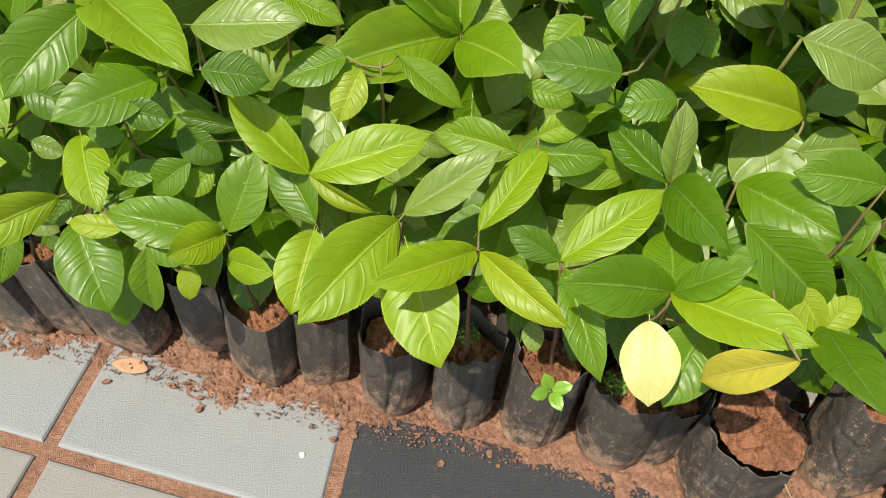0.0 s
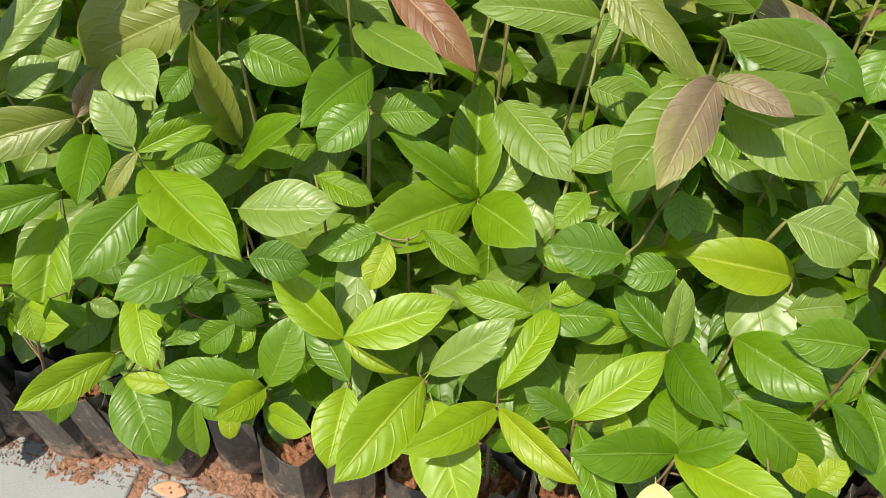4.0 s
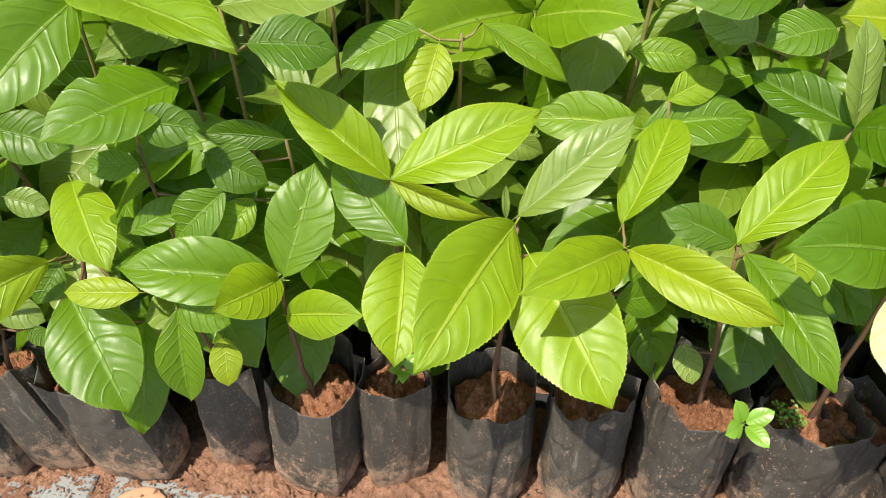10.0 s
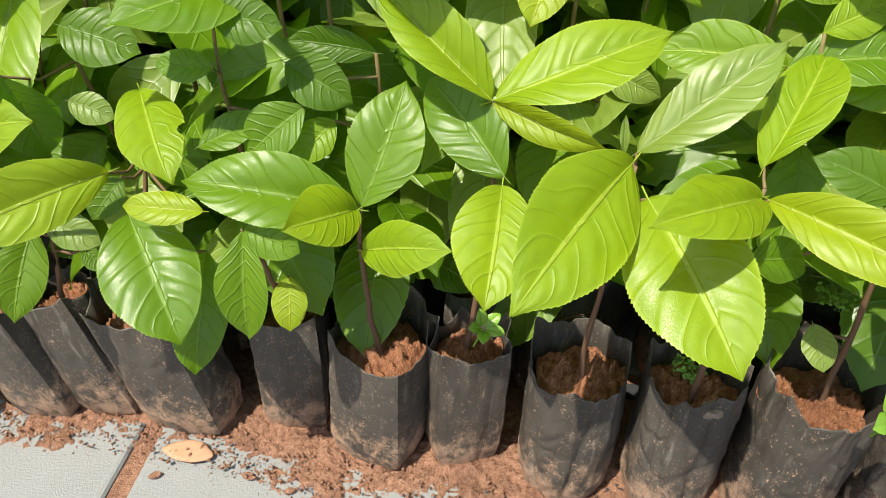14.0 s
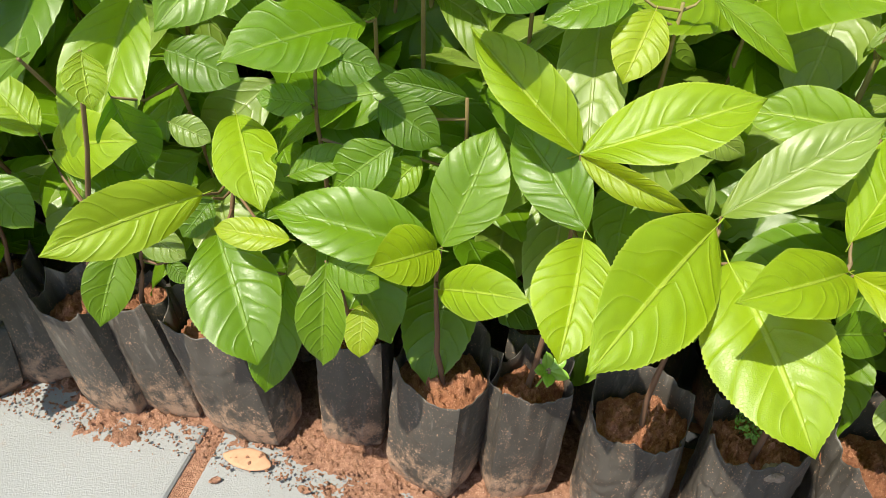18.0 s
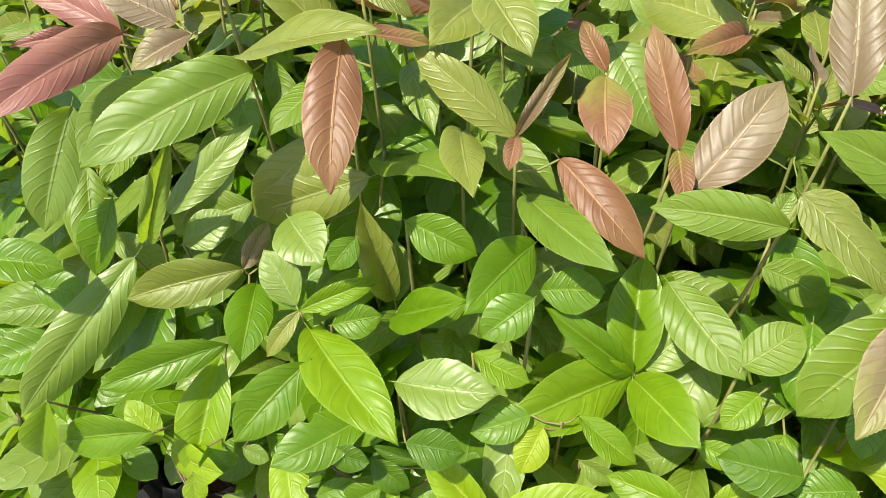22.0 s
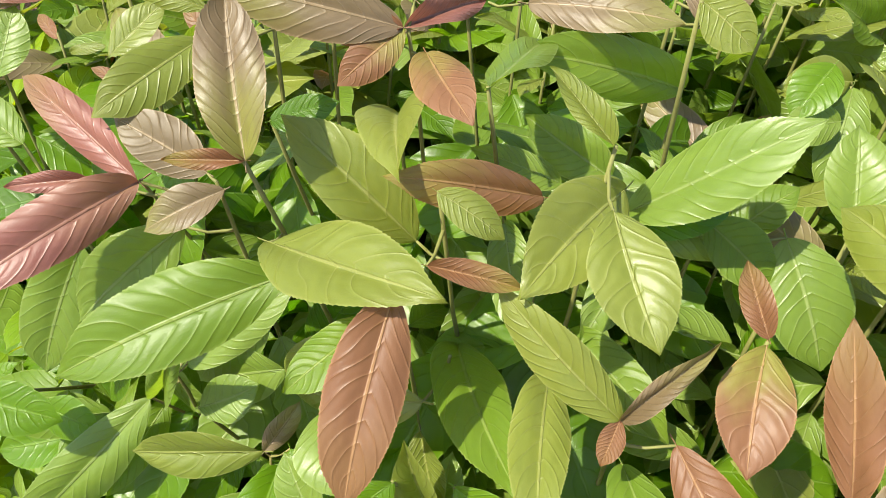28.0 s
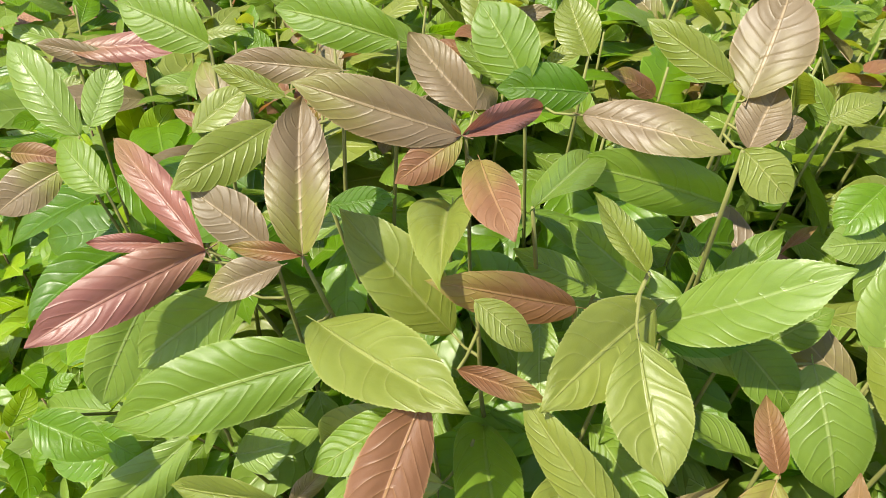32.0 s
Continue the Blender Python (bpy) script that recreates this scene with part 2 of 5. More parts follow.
def soil_material(name, a, b, c):
    k = Nodes(name, 0.95, 0.15)
    place = k.world_place()
    clod, grit, big = k.noise(130.0, 6.0, place, 0.75), k.noise(520.0, 3.0, place, 0.6), k.noise(14.0, 4.0, place)
    col = k.mix(k.step(clod, 0.3, 0.7), a, b)
    col = k.mix(k.step(grit, 0.6, 0.72), col, c)
    k.colour(k.mix(k.math('MULTIPLY', k.step(big, 0.5, 0.7), 0.45), col, tuple(0.55 * v for v in a)))
    k.bump(k.math('ADD', clod, k.math('MULTIPLY', grit, 0.35)), 1.0, 0.008)
    return k.mat


SOIL = soil_material("red_soil", (0.19, 0.074, 0.036), (0.42, 0.19, 0.102), (0.52, 0.31, 0.20))
SPILL = soil_material("spilled_soil", (0.22, 0.106, 0.066), (0.41, 0.225, 0.145), (0.54, 0.36, 0.255))


def paver_material(name, lo, hi, dust):
    k = Nodes(name, 0.6, 0.45)
    place = k.world_place()
    grain, big, pit = k.noise(520.0, 3.0, place, 0.6), k.noise(9.0, 4.0, place), k.noise(300.0, 2.0, place)
    k.colour(k.mix(k.math('MULTIPLY', k.step(k.noise(60.0, 5.0, place, 0.7), 0.55, 0.8), dust), k.mix(k.math('MULTIPLY_ADD', grain, 0.5, k.math('MULTIPLY', big, 0.5)), lo, hi), (0.20, 0.11, 0.07)))
    k.put(k.bsdf.inputs["Roughness"], k.math('MULTIPLY_ADD', pit, 0.35, 0.35))
    k.bump(k.math('ADD', grain, k.math('MULTIPLY', pit, 0.8)), 0.45, 0.0022)
    return k.mat


PAVER_GREY = paver_material("grey_paver", (0.142, 0.146, 0.146), (0.226, 0.229, 0.226), 0.3)
PAVER_BUFF = paver_material("buff_paver", (0.145, 0.135, 0.12), (0.215, 0.20, 0.18), 0.35)
PAVER_BLACK = paver_material("black_paver", (0.010, 0.011, 0.013), (0.034, 0.036, 0.040), 0.4)
STONE = soil_material("pale_stone", (0.26, 0.19, 0.14), (0.36, 0.28, 0.22), (0.45, 0.38, 0.3))
PLASTIC = plastic_material()

def plain(name, a, b, scale=60.0, rough=0.6):
    k = Nodes(name, rough, 0.4)
    k.colour(k.mix(k.noise(scale, 3.0), a, b))
    return k.mat


LEAF["weed"] = plain("weed_green", (0.075, 0.16, 0.01), (0.125, 0.22, 0.016), 90.0, 0.4)
MOSS = plain("moss_green", (0.05, 0.12, 0.008), (0.14, 0.24, 0.02), 200.0)
CLAY = plain("clay_shard", (0.26, 0.135, 0.075), (0.37, 0.22, 0.135), 120.0, 0.9)
CHALK = plain("white_grit", (0.6, 0.6, 0.56), (0.75, 0.74, 0.7))
STRAW = plain("dry_root", (0.18, 0.12, 0.07), (0.3, 0.22, 0.13))


# ---- mesh helpers ----
def mesh_of(name, verts, faces, material=None, uv=None, smooth=True, course=None):
    me = bpy.data.meshes.new(name)
    me.from_pydata([tuple(v) for v in verts], [], [tuple(f) for f in faces])
    for title, values in (("UVMap", uv), ("veins", course)):
        if values is not None:
            layer = me.uv_layers.new(name=title)
            ids = np.empty(len(me.loops), dtype=np.int32)
            me.loops.foreach_get("vertex_index", ids)
            layer.data.foreach_set("uv", np.asarray(values, dtype=np.float32)[ids].ravel())
    if smooth:
        me.shade_smooth()
    if material:
        me.materials.append(material)
    return me


def part(name, data, parent, label="", material=None, m=None):
    """Links a mesh (or bmesh) as one object under a thing or a part."""
    if isinstance(data, bmesh.types.BMesh):
        me = bpy.data.meshes.new(name)
        data.to_mesh(me)
        data.free()
        me.shade_smooth()
        data = me
    ob = new(name, data)
    ob.parent = parent
    if m is not None:
        ob.matrix_basis = m
    if material is not None:
        if not data.materials:
            data.materials.append(material)
        ob.material_slots[0].link = 'OBJECT'
        ob.material_slots[0].material = material
    if label:
        ob["label"] = label
    return ob


def grid_faces(rows, cols, wrap=False):
    out = []
    for i in range(rows - 1):
        for j in range(cols if wrap else cols - 1):
            k = (j + 1) % cols
            out.append((i * cols + j, i * cols + k, (i + 1) * cols + k, (i + 1) * cols + j))
    return out


def tube(points, radii, sides=7):
    """A round tube along points, closed at its end."""
    verts, pts = [], [Vector(p) for p in points]
    for i, p in enumerate(pts):
        way = (pts[min(i + 1, len(pts) - 1)] - pts[max(i - 1, 0)]).normalized()
        a = way.orthogonal().normalized() if abs(way.z) < 0.9 else way.cross(Vector((0, 1, 0))).normalized()
        b = way.cross(a)
        for j in range(sides):
            w = 2 * math.pi * j / sides
            verts.append(p + radii[i] * (math.cos(w) * a + math.sin(w) * b))
    faces = grid_faces(len(pts), sides, True)
    verts.append(pts[-1])
    n = (len(pts) - 1) * sides
    faces += [(n + j, n + (j + 1) % sides, len(verts) - 1) for j in range(sides)]
    return verts, faces


def width_at(s, style):
    """Half width of a blade, 0..1, at s along it."""
    def drawn(lo, much):
        u = min(1.0, max(0.0, (s - lo) / (1.0 - lo)))
        return 1 - much * u * u * (3 - 2 * u)

    if style == "broad":       # wedge at the base, broad about the middle, short point
        return math.sin(math.pi * s ** 0.95) ** 0.76 * drawn(0.83, 0.40)
    if style == "oval":        # rounded, with a small point
        return math.sin(math.pi * s ** 0.94) ** 0.70 * drawn(0.86, 0.42)
    return math.sin(math.pi * s ** 0.90) ** 0.64 * drawn(0.80, 0.40)     # long, sides almost parallel, pointed


def blade(style, seed, droop, fold, veins, bite=False, fine=True):
    """A leaf one unit long, rib along x, upper side to +z, with toothed rims, puckered side veins and a stalk."""
    r = random.Random(seed)
    nl, half = (84, 7) if fine else (28, 3)
    cols = 2 * half + 1
    wave_a, wave_b = r.uniform(0, 6.28), r.uniform(0, 6.28)
    twist, side_bend = r.uniform(-0.25, 0.25), r.uniform(-0.05, 0.05)
    verts, uvs, course = [], [], []
    edge_wave = r.uniform(0.010, 0.034)
    ply = r.uniform(0.0055, 0.0100) if style != 'long' else r.uniform(0.0018, 0.0042)
    uneven, arch, curl = r.uniform(-0.07, 0.07), r.uniform(0.30, 0.55), r.uniform(0.0, 0.09)
    bite_s, bite_side = r.uniform(0.45, 0.75), r.choice((-1, 1))
    for i in range(nl + 1):
        s = i / nl
        w = max(width_at(s, style), 0.015 if i in (0, nl) else 0.03)
        tooth = 1 + (0.015 if i % 2 else -0.008) * (1 if 0.12 < s < 0.95 else 0.3) * r.uniform(0.2, 1.5)
        for j in range(cols):
            v = (j - half) / half
            reach = tooth if abs(v) == 1 else 1.0
            if bite and v * bite_side > 0 and abs(s - bite_s) < 0.07:
                reach *= 0.78 + 0.22 * (abs(s - bite_s) / 0.07) ** 2
            outline = 1 + uneven * v + 0.045 * noise.noise(Vector((s * 4.0, 3.0 if v > 0 else -3.0, seed * 1.7)))
            y = v * w * 0.5 * reach * outline
            phase = (s - 0.24 * abs(v) ** 1.25) * veins + 0.45 * noise.noise(Vector((s * 5, 2.0 if v > 0 else -2.0, seed))) + (0.35 if v > 0 else 0.0)
            pucker = -ply * (0.45 + 0.9 * abs(noise.noise(Vector((s * 3.1, v * 1.7, seed + 3.5))))) * math.cos(2 * math.pi * phase) * math.sin(math.pi * min(1, abs(v) * 1.1)) * math.sin(math.pi * s) ** 0.5
            z = -droop * (s * s - s) + fold[v > 0] * abs(y) * (1 - 0.35 * s) - arch * abs(y) ** 2 - curl * max(0.0, s - 0.62) ** 2 * 4
            z += pucker + 0.012 * math.sin(5.5 * s + wave_a) * v + edge_wave * abs(v) ** 2 * math.sin(8 * s + wave_b + (1.3 if v > 0 else 0))
            z += twist * y * s * 0.6
            verts.append((s - 0.06 * droop * s + (0.006 if abs(v) == 1 and i % 2 and 0.1 < s < 0.95 else 0.0), y + side_bend * math.sin(math.pi * s), z))
            uvs.append((s, 0.5 + 0.5 * v))
            course.append((phase + 9, 0.0))
    faces = grid_faces(nl + 1, cols)
    n = len(verts)
    pts, rad = [(-0.07, 0, 0.012), (-0.03, 0, 0.002), (0.0, 0, -0.003), (0.5, side_bend, droop * 0.25 - 0.006)], [0.011, 0.010, 0.009, 0.003]
    tv, tf = tube(pts, rad, 5)
    verts += [tuple(v) for v in tv]
    faces += [tuple(q + n for q in f) for f in tf]
    uvs += [(0.5, 0.5)] * len(tv)
    course += [(0.5, 0.0)] * len(tv)
    return mesh_of("leaf_blade", verts, faces, LEAF["green"], uvs, True, course)


def blade_set(fine):
    return {
        "broad": [blade("broad", 10 + i, d, f, 6.5 + i % 3, i == 3, fine) for i, (d, f) in enumerate(((0.14, (0.48, 0.12)), (0.24, (0.40, 0.40)), (0.34, (0.10, 0.42)), (0.2, (0.30, 0.22)), (0.08, (0.55, 0.50)), (0.42, (0.20, 0.50))))],
        "oval": [blade("oval", 30 + i, d, f, 6.0 + i % 2, i == 2, fine) for i, (d, f) in enumerate(((0.14, (0.12, 0.45)), (0.24, (0.38, 0.32)), (0.2, (0.42, 0.05)), (0.36, (0.30, 0.34))))],
        "long": [blade("long", 50 + i, d, f, 8.6 + 0.9 * (i % 4), i == 4, fine) for i, (d, f) in enumerate(((0.14, (0.36, 0.10)), (0.24, (0.22, 0.18)), (0.32, (0.08, 0.34)), (0.06, (0.5, 0.45)), (0.18, (0.26, 0.06)), (0.4, (0.14, 0.30))))],
    }


BLADES, BLADES_PLAIN = blade_set(True), blade_set(False)
WIDE = {"broad": 0.50, "oval": 0.56, "long": 0.34}


def leaf(parent, base, tip, wide, kind="green", style="broad", roll=0.0, pick=0, label="", fine=True):
    """One leaf from base to tip, in metres from the thing's foot. wide: its breadth. roll: degrees by which its face turns round the rib."""
    a, b = Vector(base), Vector(tip)
    if kind == "green" and style == "long":
        kind = "sage"      # the saplings' long leaves are duller and yellower than the seedlings'
    x = (b - a)
    length = x.length
    x.normalize()
    up = Vector((-0.10, -0.55, 0.83))
    y = up.cross(x)
    if y.length < 0.05:
        y = Vector((1, 0, 0)).cross(x)
    y.normalize()
    y = Matrix.Rotation(radians(roll), 3, x) @ y
    z = x.cross(y)
    m = Matrix((x, y, z)).transposed().to_4x4()
    wide = wide or WIDE[style] * length
    m = Matrix.Translation(a) @ m @ Matrix.Diagonal((length, wide, length, 1))
    # unit blades are one long and about one wide before this
    pool = (BLADES if fine else BLADES_PLAIN)[style]
    return part("leaf", pool[pick % len(pool)], parent, label, LEAF[kind], m)


class BagForm:
    """The plan of one filled bag: soft facets between folds, the height of the rim over each fold and the sag between. soft: how round it is filled; crumple: how much its film is wrinkled."""

    def __init__(self, seed, full=False, soft=0.35, crumple=0.5):
        r = random.Random(seed)
        self.seed, self.soft, self.crumple, self.full = seed, soft, crumple, full
        # front facet wide, side facets narrower, two behind
        at = [3.70 + r.uniform(-0.25, 0.2), 5.45 + r.uniform(-0.25, 0.25), 0.35 + r.uniform(-0.2, 0.2), 1.55 + r.uniform(-0.3, 0.3), 2.75 + r.uniform(-0.2, 0.2)]
        if soft > 0.5:
            at.insert(1, 4.55 + r.uniform(-0.25, 0.25))
        if full:       # packed to the brim, the mouth pressed round
            at = [0.698 * i + r.uniform(-0.08, 0.08) for i in range(9)]
        self.at = sorted(a % 6.283 for a in at)
        n = len(self.at)
        self.reach = [r.uniform(0.98, 1.14) for _ in range(n)]
        self.slip = [r.uniform(-0.22, 0.22) for _ in range(n)]
        front = [0.5 - 0.5 * math.sin(a) for a in self.at]
        self.peak = [0.98 + r.uniform(0.0, 0.17) * (1.0 - 0.55 * f) for f in front]
        self.sag = [r.uniform(0.04, 0.13) for _ in range(n)]
        if full:
            self.reach = [r.uniform(0.98, 1.03) for _ in range(n)]
            self.peak, self.sag = [0.98 + r.uniform(-0.015, 0.015) for _ in range(n)], [0.01] * n
        self.crease = [(r.uniform(0.2, 0.75), r.uniform(-0.3, 0.3), r.uniform(0.3, 1.0)) for _ in range(2 * n)]
        self.pleat = [(r.uniform(0.2, 0.8), r.uniform(-0.5, 0.5), r.uniform(-0.05, 0.06)) for _ in range(2 * n)]
        self.lean = r.uniform(-0.006, 0.006)
        self.bulge = [r.uniform(0.03, 0.12) for _ in range(n)]
        self.tuck = r.uniform(0.76, 0.88)

    def place(self, k, t, q, full=1.0):
        """Point on facet k at t along it and q up the bag, for radius and height one."""
        n = len(self.at)
        m = (k + 1) % n
        pinch = (self.tuck + (1 - self.tuck) * min(1.0, q * 5) ** 0.6) * full
        a, b = (self.at[k] + self.slip[k] * (q - 0.5)), (self.at[m] + self.slip[m] * (q - 0.5))
        pa = Vector((math.cos(a), math.sin(a))) * self.reach[k]
        pb = Vector((math.cos(b), math.sin(b))) * self.reach[m]
        p = pa.lerp(pb, t)
        out = (pa + pb).normalized()
        p += out * self.bulge[k] * 4 * t * (1 - t) * math.sin(math.pi * min(1, q * 1.15))
        # filled soil presses the facets out to a round
        soft = self.soft * (1.0 - 0.6 * max(0.0, q - 0.7) / 0.3)
        p = p.lerp(p.normalized() * 1.0, soft)
        for i in (k, k + n):
            q0, slope, deep = self.crease[i]
            near = abs(q - q0 - slope * (t - 0.5) - 0.03 * noise.noise(Vector((t * 4, i, self.seed))))
            p -= out * 0.085 * self.crumple * deep * max(0.0, 1 - near / 0.03) * min(1.0, 3.5 * t * (1 - t))
            t0, tilt, dent = self.pleat[i]
            p -= out * dent * (0.5 + self.crumple) * max(0.0, 1 - abs(t - t0 - tilt * (q - 0.5)) / 0.12)
        spot = Vector((p.x * 2.5, p.y * 2.5, q * 4 + self.seed))
        fold = abs(noise.noise(Vector((p.x * 3.2, p.y * 3.2, q * 9 + self.seed))))
        p *= 1 + 0.035 * noise.noise(spot) + 0.040 * abs(noise.noise(spot * 1.7)) + 0.014 * abs(noise.noise(spot * 5.3)) + 0.004 * noise.noise(spot * 13) + 0.035 * self.crumple * (fold - 0.2)
        top = self.peak[k] + (self.peak[m] - self.peak[k]) * t - self.sag[k] * 4 * t * (1 - t) + (0.006 if self.full else 0.022) * noise.noise(spot * 2.4) + 0.004 * noise.noise(spot * 9)
        if q > 0.75:
            p *= 1 + (q - 0.75) * 0.55 * noise.noise(Vector((p.x * 3, p.y * 3, self.seed + 7)))
        return p * pinch, q * top


def bag_mesh(form, radius=0.05, height=0.15, fine=True):
    """A filled polythene grow bag with its thin uneven rim and the inside down to the soil."""
    n, cols = len(form.at), 18 if fine else 3
    levels = [i / 56 for i in range(57)] if fine else [0, 0.15, 0.45, 0.8, 1.0]
    verts, sides = [], n * cols

    def ring(q, inner):
        for k in range(n):
            for j in range(cols):
                p, z = form.place(k, j / cols, q)
                p = p * radius
                p *= 1 - inner / max(p.length, 1e-4)
                verts.append((p.x + form.lean * q, p.y, z * height))

    for q in levels:
        ring(q, 0.0)
    for q in (0.995, 0.9, 0.7):
        ring(q, 0.0008)
    faces = grid_faces(len(levels) + 3, sides, True)
    faces.append(tuple(range(sides - 1, -1, -1)))
    me = mesh_of("bag", verts, faces, PLASTIC)
    # the folds stay sharp
    sharp = me.attributes.new("sharp_edge", 'BOOLEAN', 'EDGE')
    last = len(levels) * sides
    for e in me.edges:
        a, b = e.vertices
        if form.soft < 0.5 and a < last and b < last and a % sides == b % sides and a % cols == 0:
            sharp.data[e.index].value = True
    return me


def soil_mesh(form, radius=0.05, level=0.128, fine=True):
    """A crumbled soil surface, slightly domed, that fills a bag's mouth."""
    n, cols, rings = len(form.at), 16 if fine else 3, 30 if fine else 5
    seed, verts = form.seed, [(0, 0, level + 0.006)]
    for i in range(1, rings + 1):
        u = i / rings
        for k in range(n):
            for j in range(cols):
                p, _ = form.place(k, j / cols, 0.85)
                x, y = p.x * radius * 0.93 * u, p.y * radius * 0.93 * u
                at = Vector((x, y, 0.01 * seed))
                lump = 0.011 * noise.noise(at * 38) + 0.008 * noise.noise(at * 95)
                if fine:
                    lump += 0.014 * (0.45 - noise.voronoi(at * 110)[0][0]) + 0.009 * (0.45 - noise.voronoi(at * 300)[0][0])
                verts.append((x, y, level + 0.006 * (1 - u * u) + lump * (0.5 + 0.5 * min(1, (1 - u) * 5)) - 0.004 * u ** 4))
    sides = n * cols
    faces = [(0, 1 + j, 1 + (j + 1) % sides) for j in range(sides)]
    for i in range(rings - 1):
        for j in range(sides):
            a, b = 1 + i * sides + j, 1 + i * sides + (j + 1) % sides
            faces.append((a, a + sides, b + sides, b))
    return mesh_of("soil", verts, faces, SOIL)


# four squarish with folds, four filled round and crumpled, one packed to the brim
FORMS = [BagForm(3 + i, False, f, c) for i, (f, c) in enumerate(((0.30, 0.30), (0.25, 0.25), (0.35, 0.45), (0.20, 0.35), (0.65, 0.45), (0.75, 1.0), (0.70, 0.8), (0.80, 0.65)))] + [BagForm(17, True, 0.5, 0.7)]
FRONT_FORM = {20: 3, 19: 1, 18: 2, 16: 0, 17: 2, 1: 1, 2: 3, 3: 4, 4: 5, 5: 6, 6: 7, 7: 5}     # which bag each plant of the front row has
BAGS, SOILS = [bag_mesh(f) for f in FORMS], [soil_mesh(f, level=0.128 if len(f.at) < 9 else 0.148) for f in FORMS]
BAGS_PLAIN, SOILS_PLAIN = [bag_mesh(f, fine=False) for f in FORMS], [soil_mesh(f, fine=False) for f in FORMS]


def seedling_base(name, x, y, bag=0, radius=0.05, height=0.15, turn=0.0, lean=(0, 0), label="", group="", category="seedling", soil_up=0.0, fine=True):
    """The empty at a potted plant's foot with its bag and soil. Returns the empty."""
    thing = new(name)
    thing.empty_display_size = 0.05
    thing.matrix_basis = pose(x, y, 0.0)
    tagged(thing, label, category, group)
    k, h = radius / 0.05, height / 0.15
    m = pose(0, 0, 0, lean[1], lean[0], 0) @ pose(0, 0, 0, 0, 0, turn) @ Matrix.Diagonal((k, k, h, 1))
    part("bag", (BAGS if fine else BAGS_PLAIN)[bag if bag == 8 else bag % 8], thing, "", PLASTIC, m)
    part("soil", (SOILS if fine else SOILS_PLAIN)[bag if bag == 8 else bag % 8], thing, "", SOIL, m @ pose(0, 0, soil_up))
    return thing


def stem(parent, foot, top, thick=0.0038, bow=0.012, seed=0, material=None, label="", joints=()):
    """A slightly crooked stem from the soil to its tip, with thin leaf stalks out to the joints."""
    r = random.Random(seed)
    a, b = Vector(foot), Vector(top)
    pts, rad, n = [], [], 9
    bx, by = r.uniform(-bow, bow), r.uniform(-bow, bow)
    for i in range(n):
        s = i / (n - 1)
        p = a.lerp(b, s)
        p.x += bx * math.sin(math.pi * s) + r.uniform(-0.0015, 0.0015)
        p.y += by * math.sin(math.pi * s) + r.uniform(-0.0015, 0.0015)
        pts.append(p)
        rad.append(thick * (1.15 - 0.62 * s) * (1.12 if i in (3, 5, 7) else 1.0))
    verts, faces = tube(pts, rad, 8)
    for j in joints:
        j = Vector(j)
        near = min((on_stem(pts, q / 60) for q in range(12, 61)), key=lambda p: (p - j).length + 0.9 * max(0.0, p.z - j.z + 0.012))
        gap = (j - near).length
        if 0.006 < gap < 0.15:
            mid = near.lerp(j, 0.55) + Vector((0, 0, -0.12 * gap))
            tv, tf = tube([near, near.lerp(mid, 0.6), mid, j], [thick * 0.55, thick * 0.5, thick * 0.45, thick * 0.4], 6)
            n = len(verts)
            verts += tv
            faces += [tuple(q + n for q in f) for f in tf]
    return part("stem", mesh_of("stem", verts, faces), parent, label, material or STEM), pts


def on_stem(pts, s):
    q = max(0.0, min(0.999, s)) * (len(pts) - 1)
    i = int(q)
    return pts[i].lerp(pts[i + 1], q - i)


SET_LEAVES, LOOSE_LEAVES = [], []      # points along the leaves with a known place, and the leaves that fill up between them


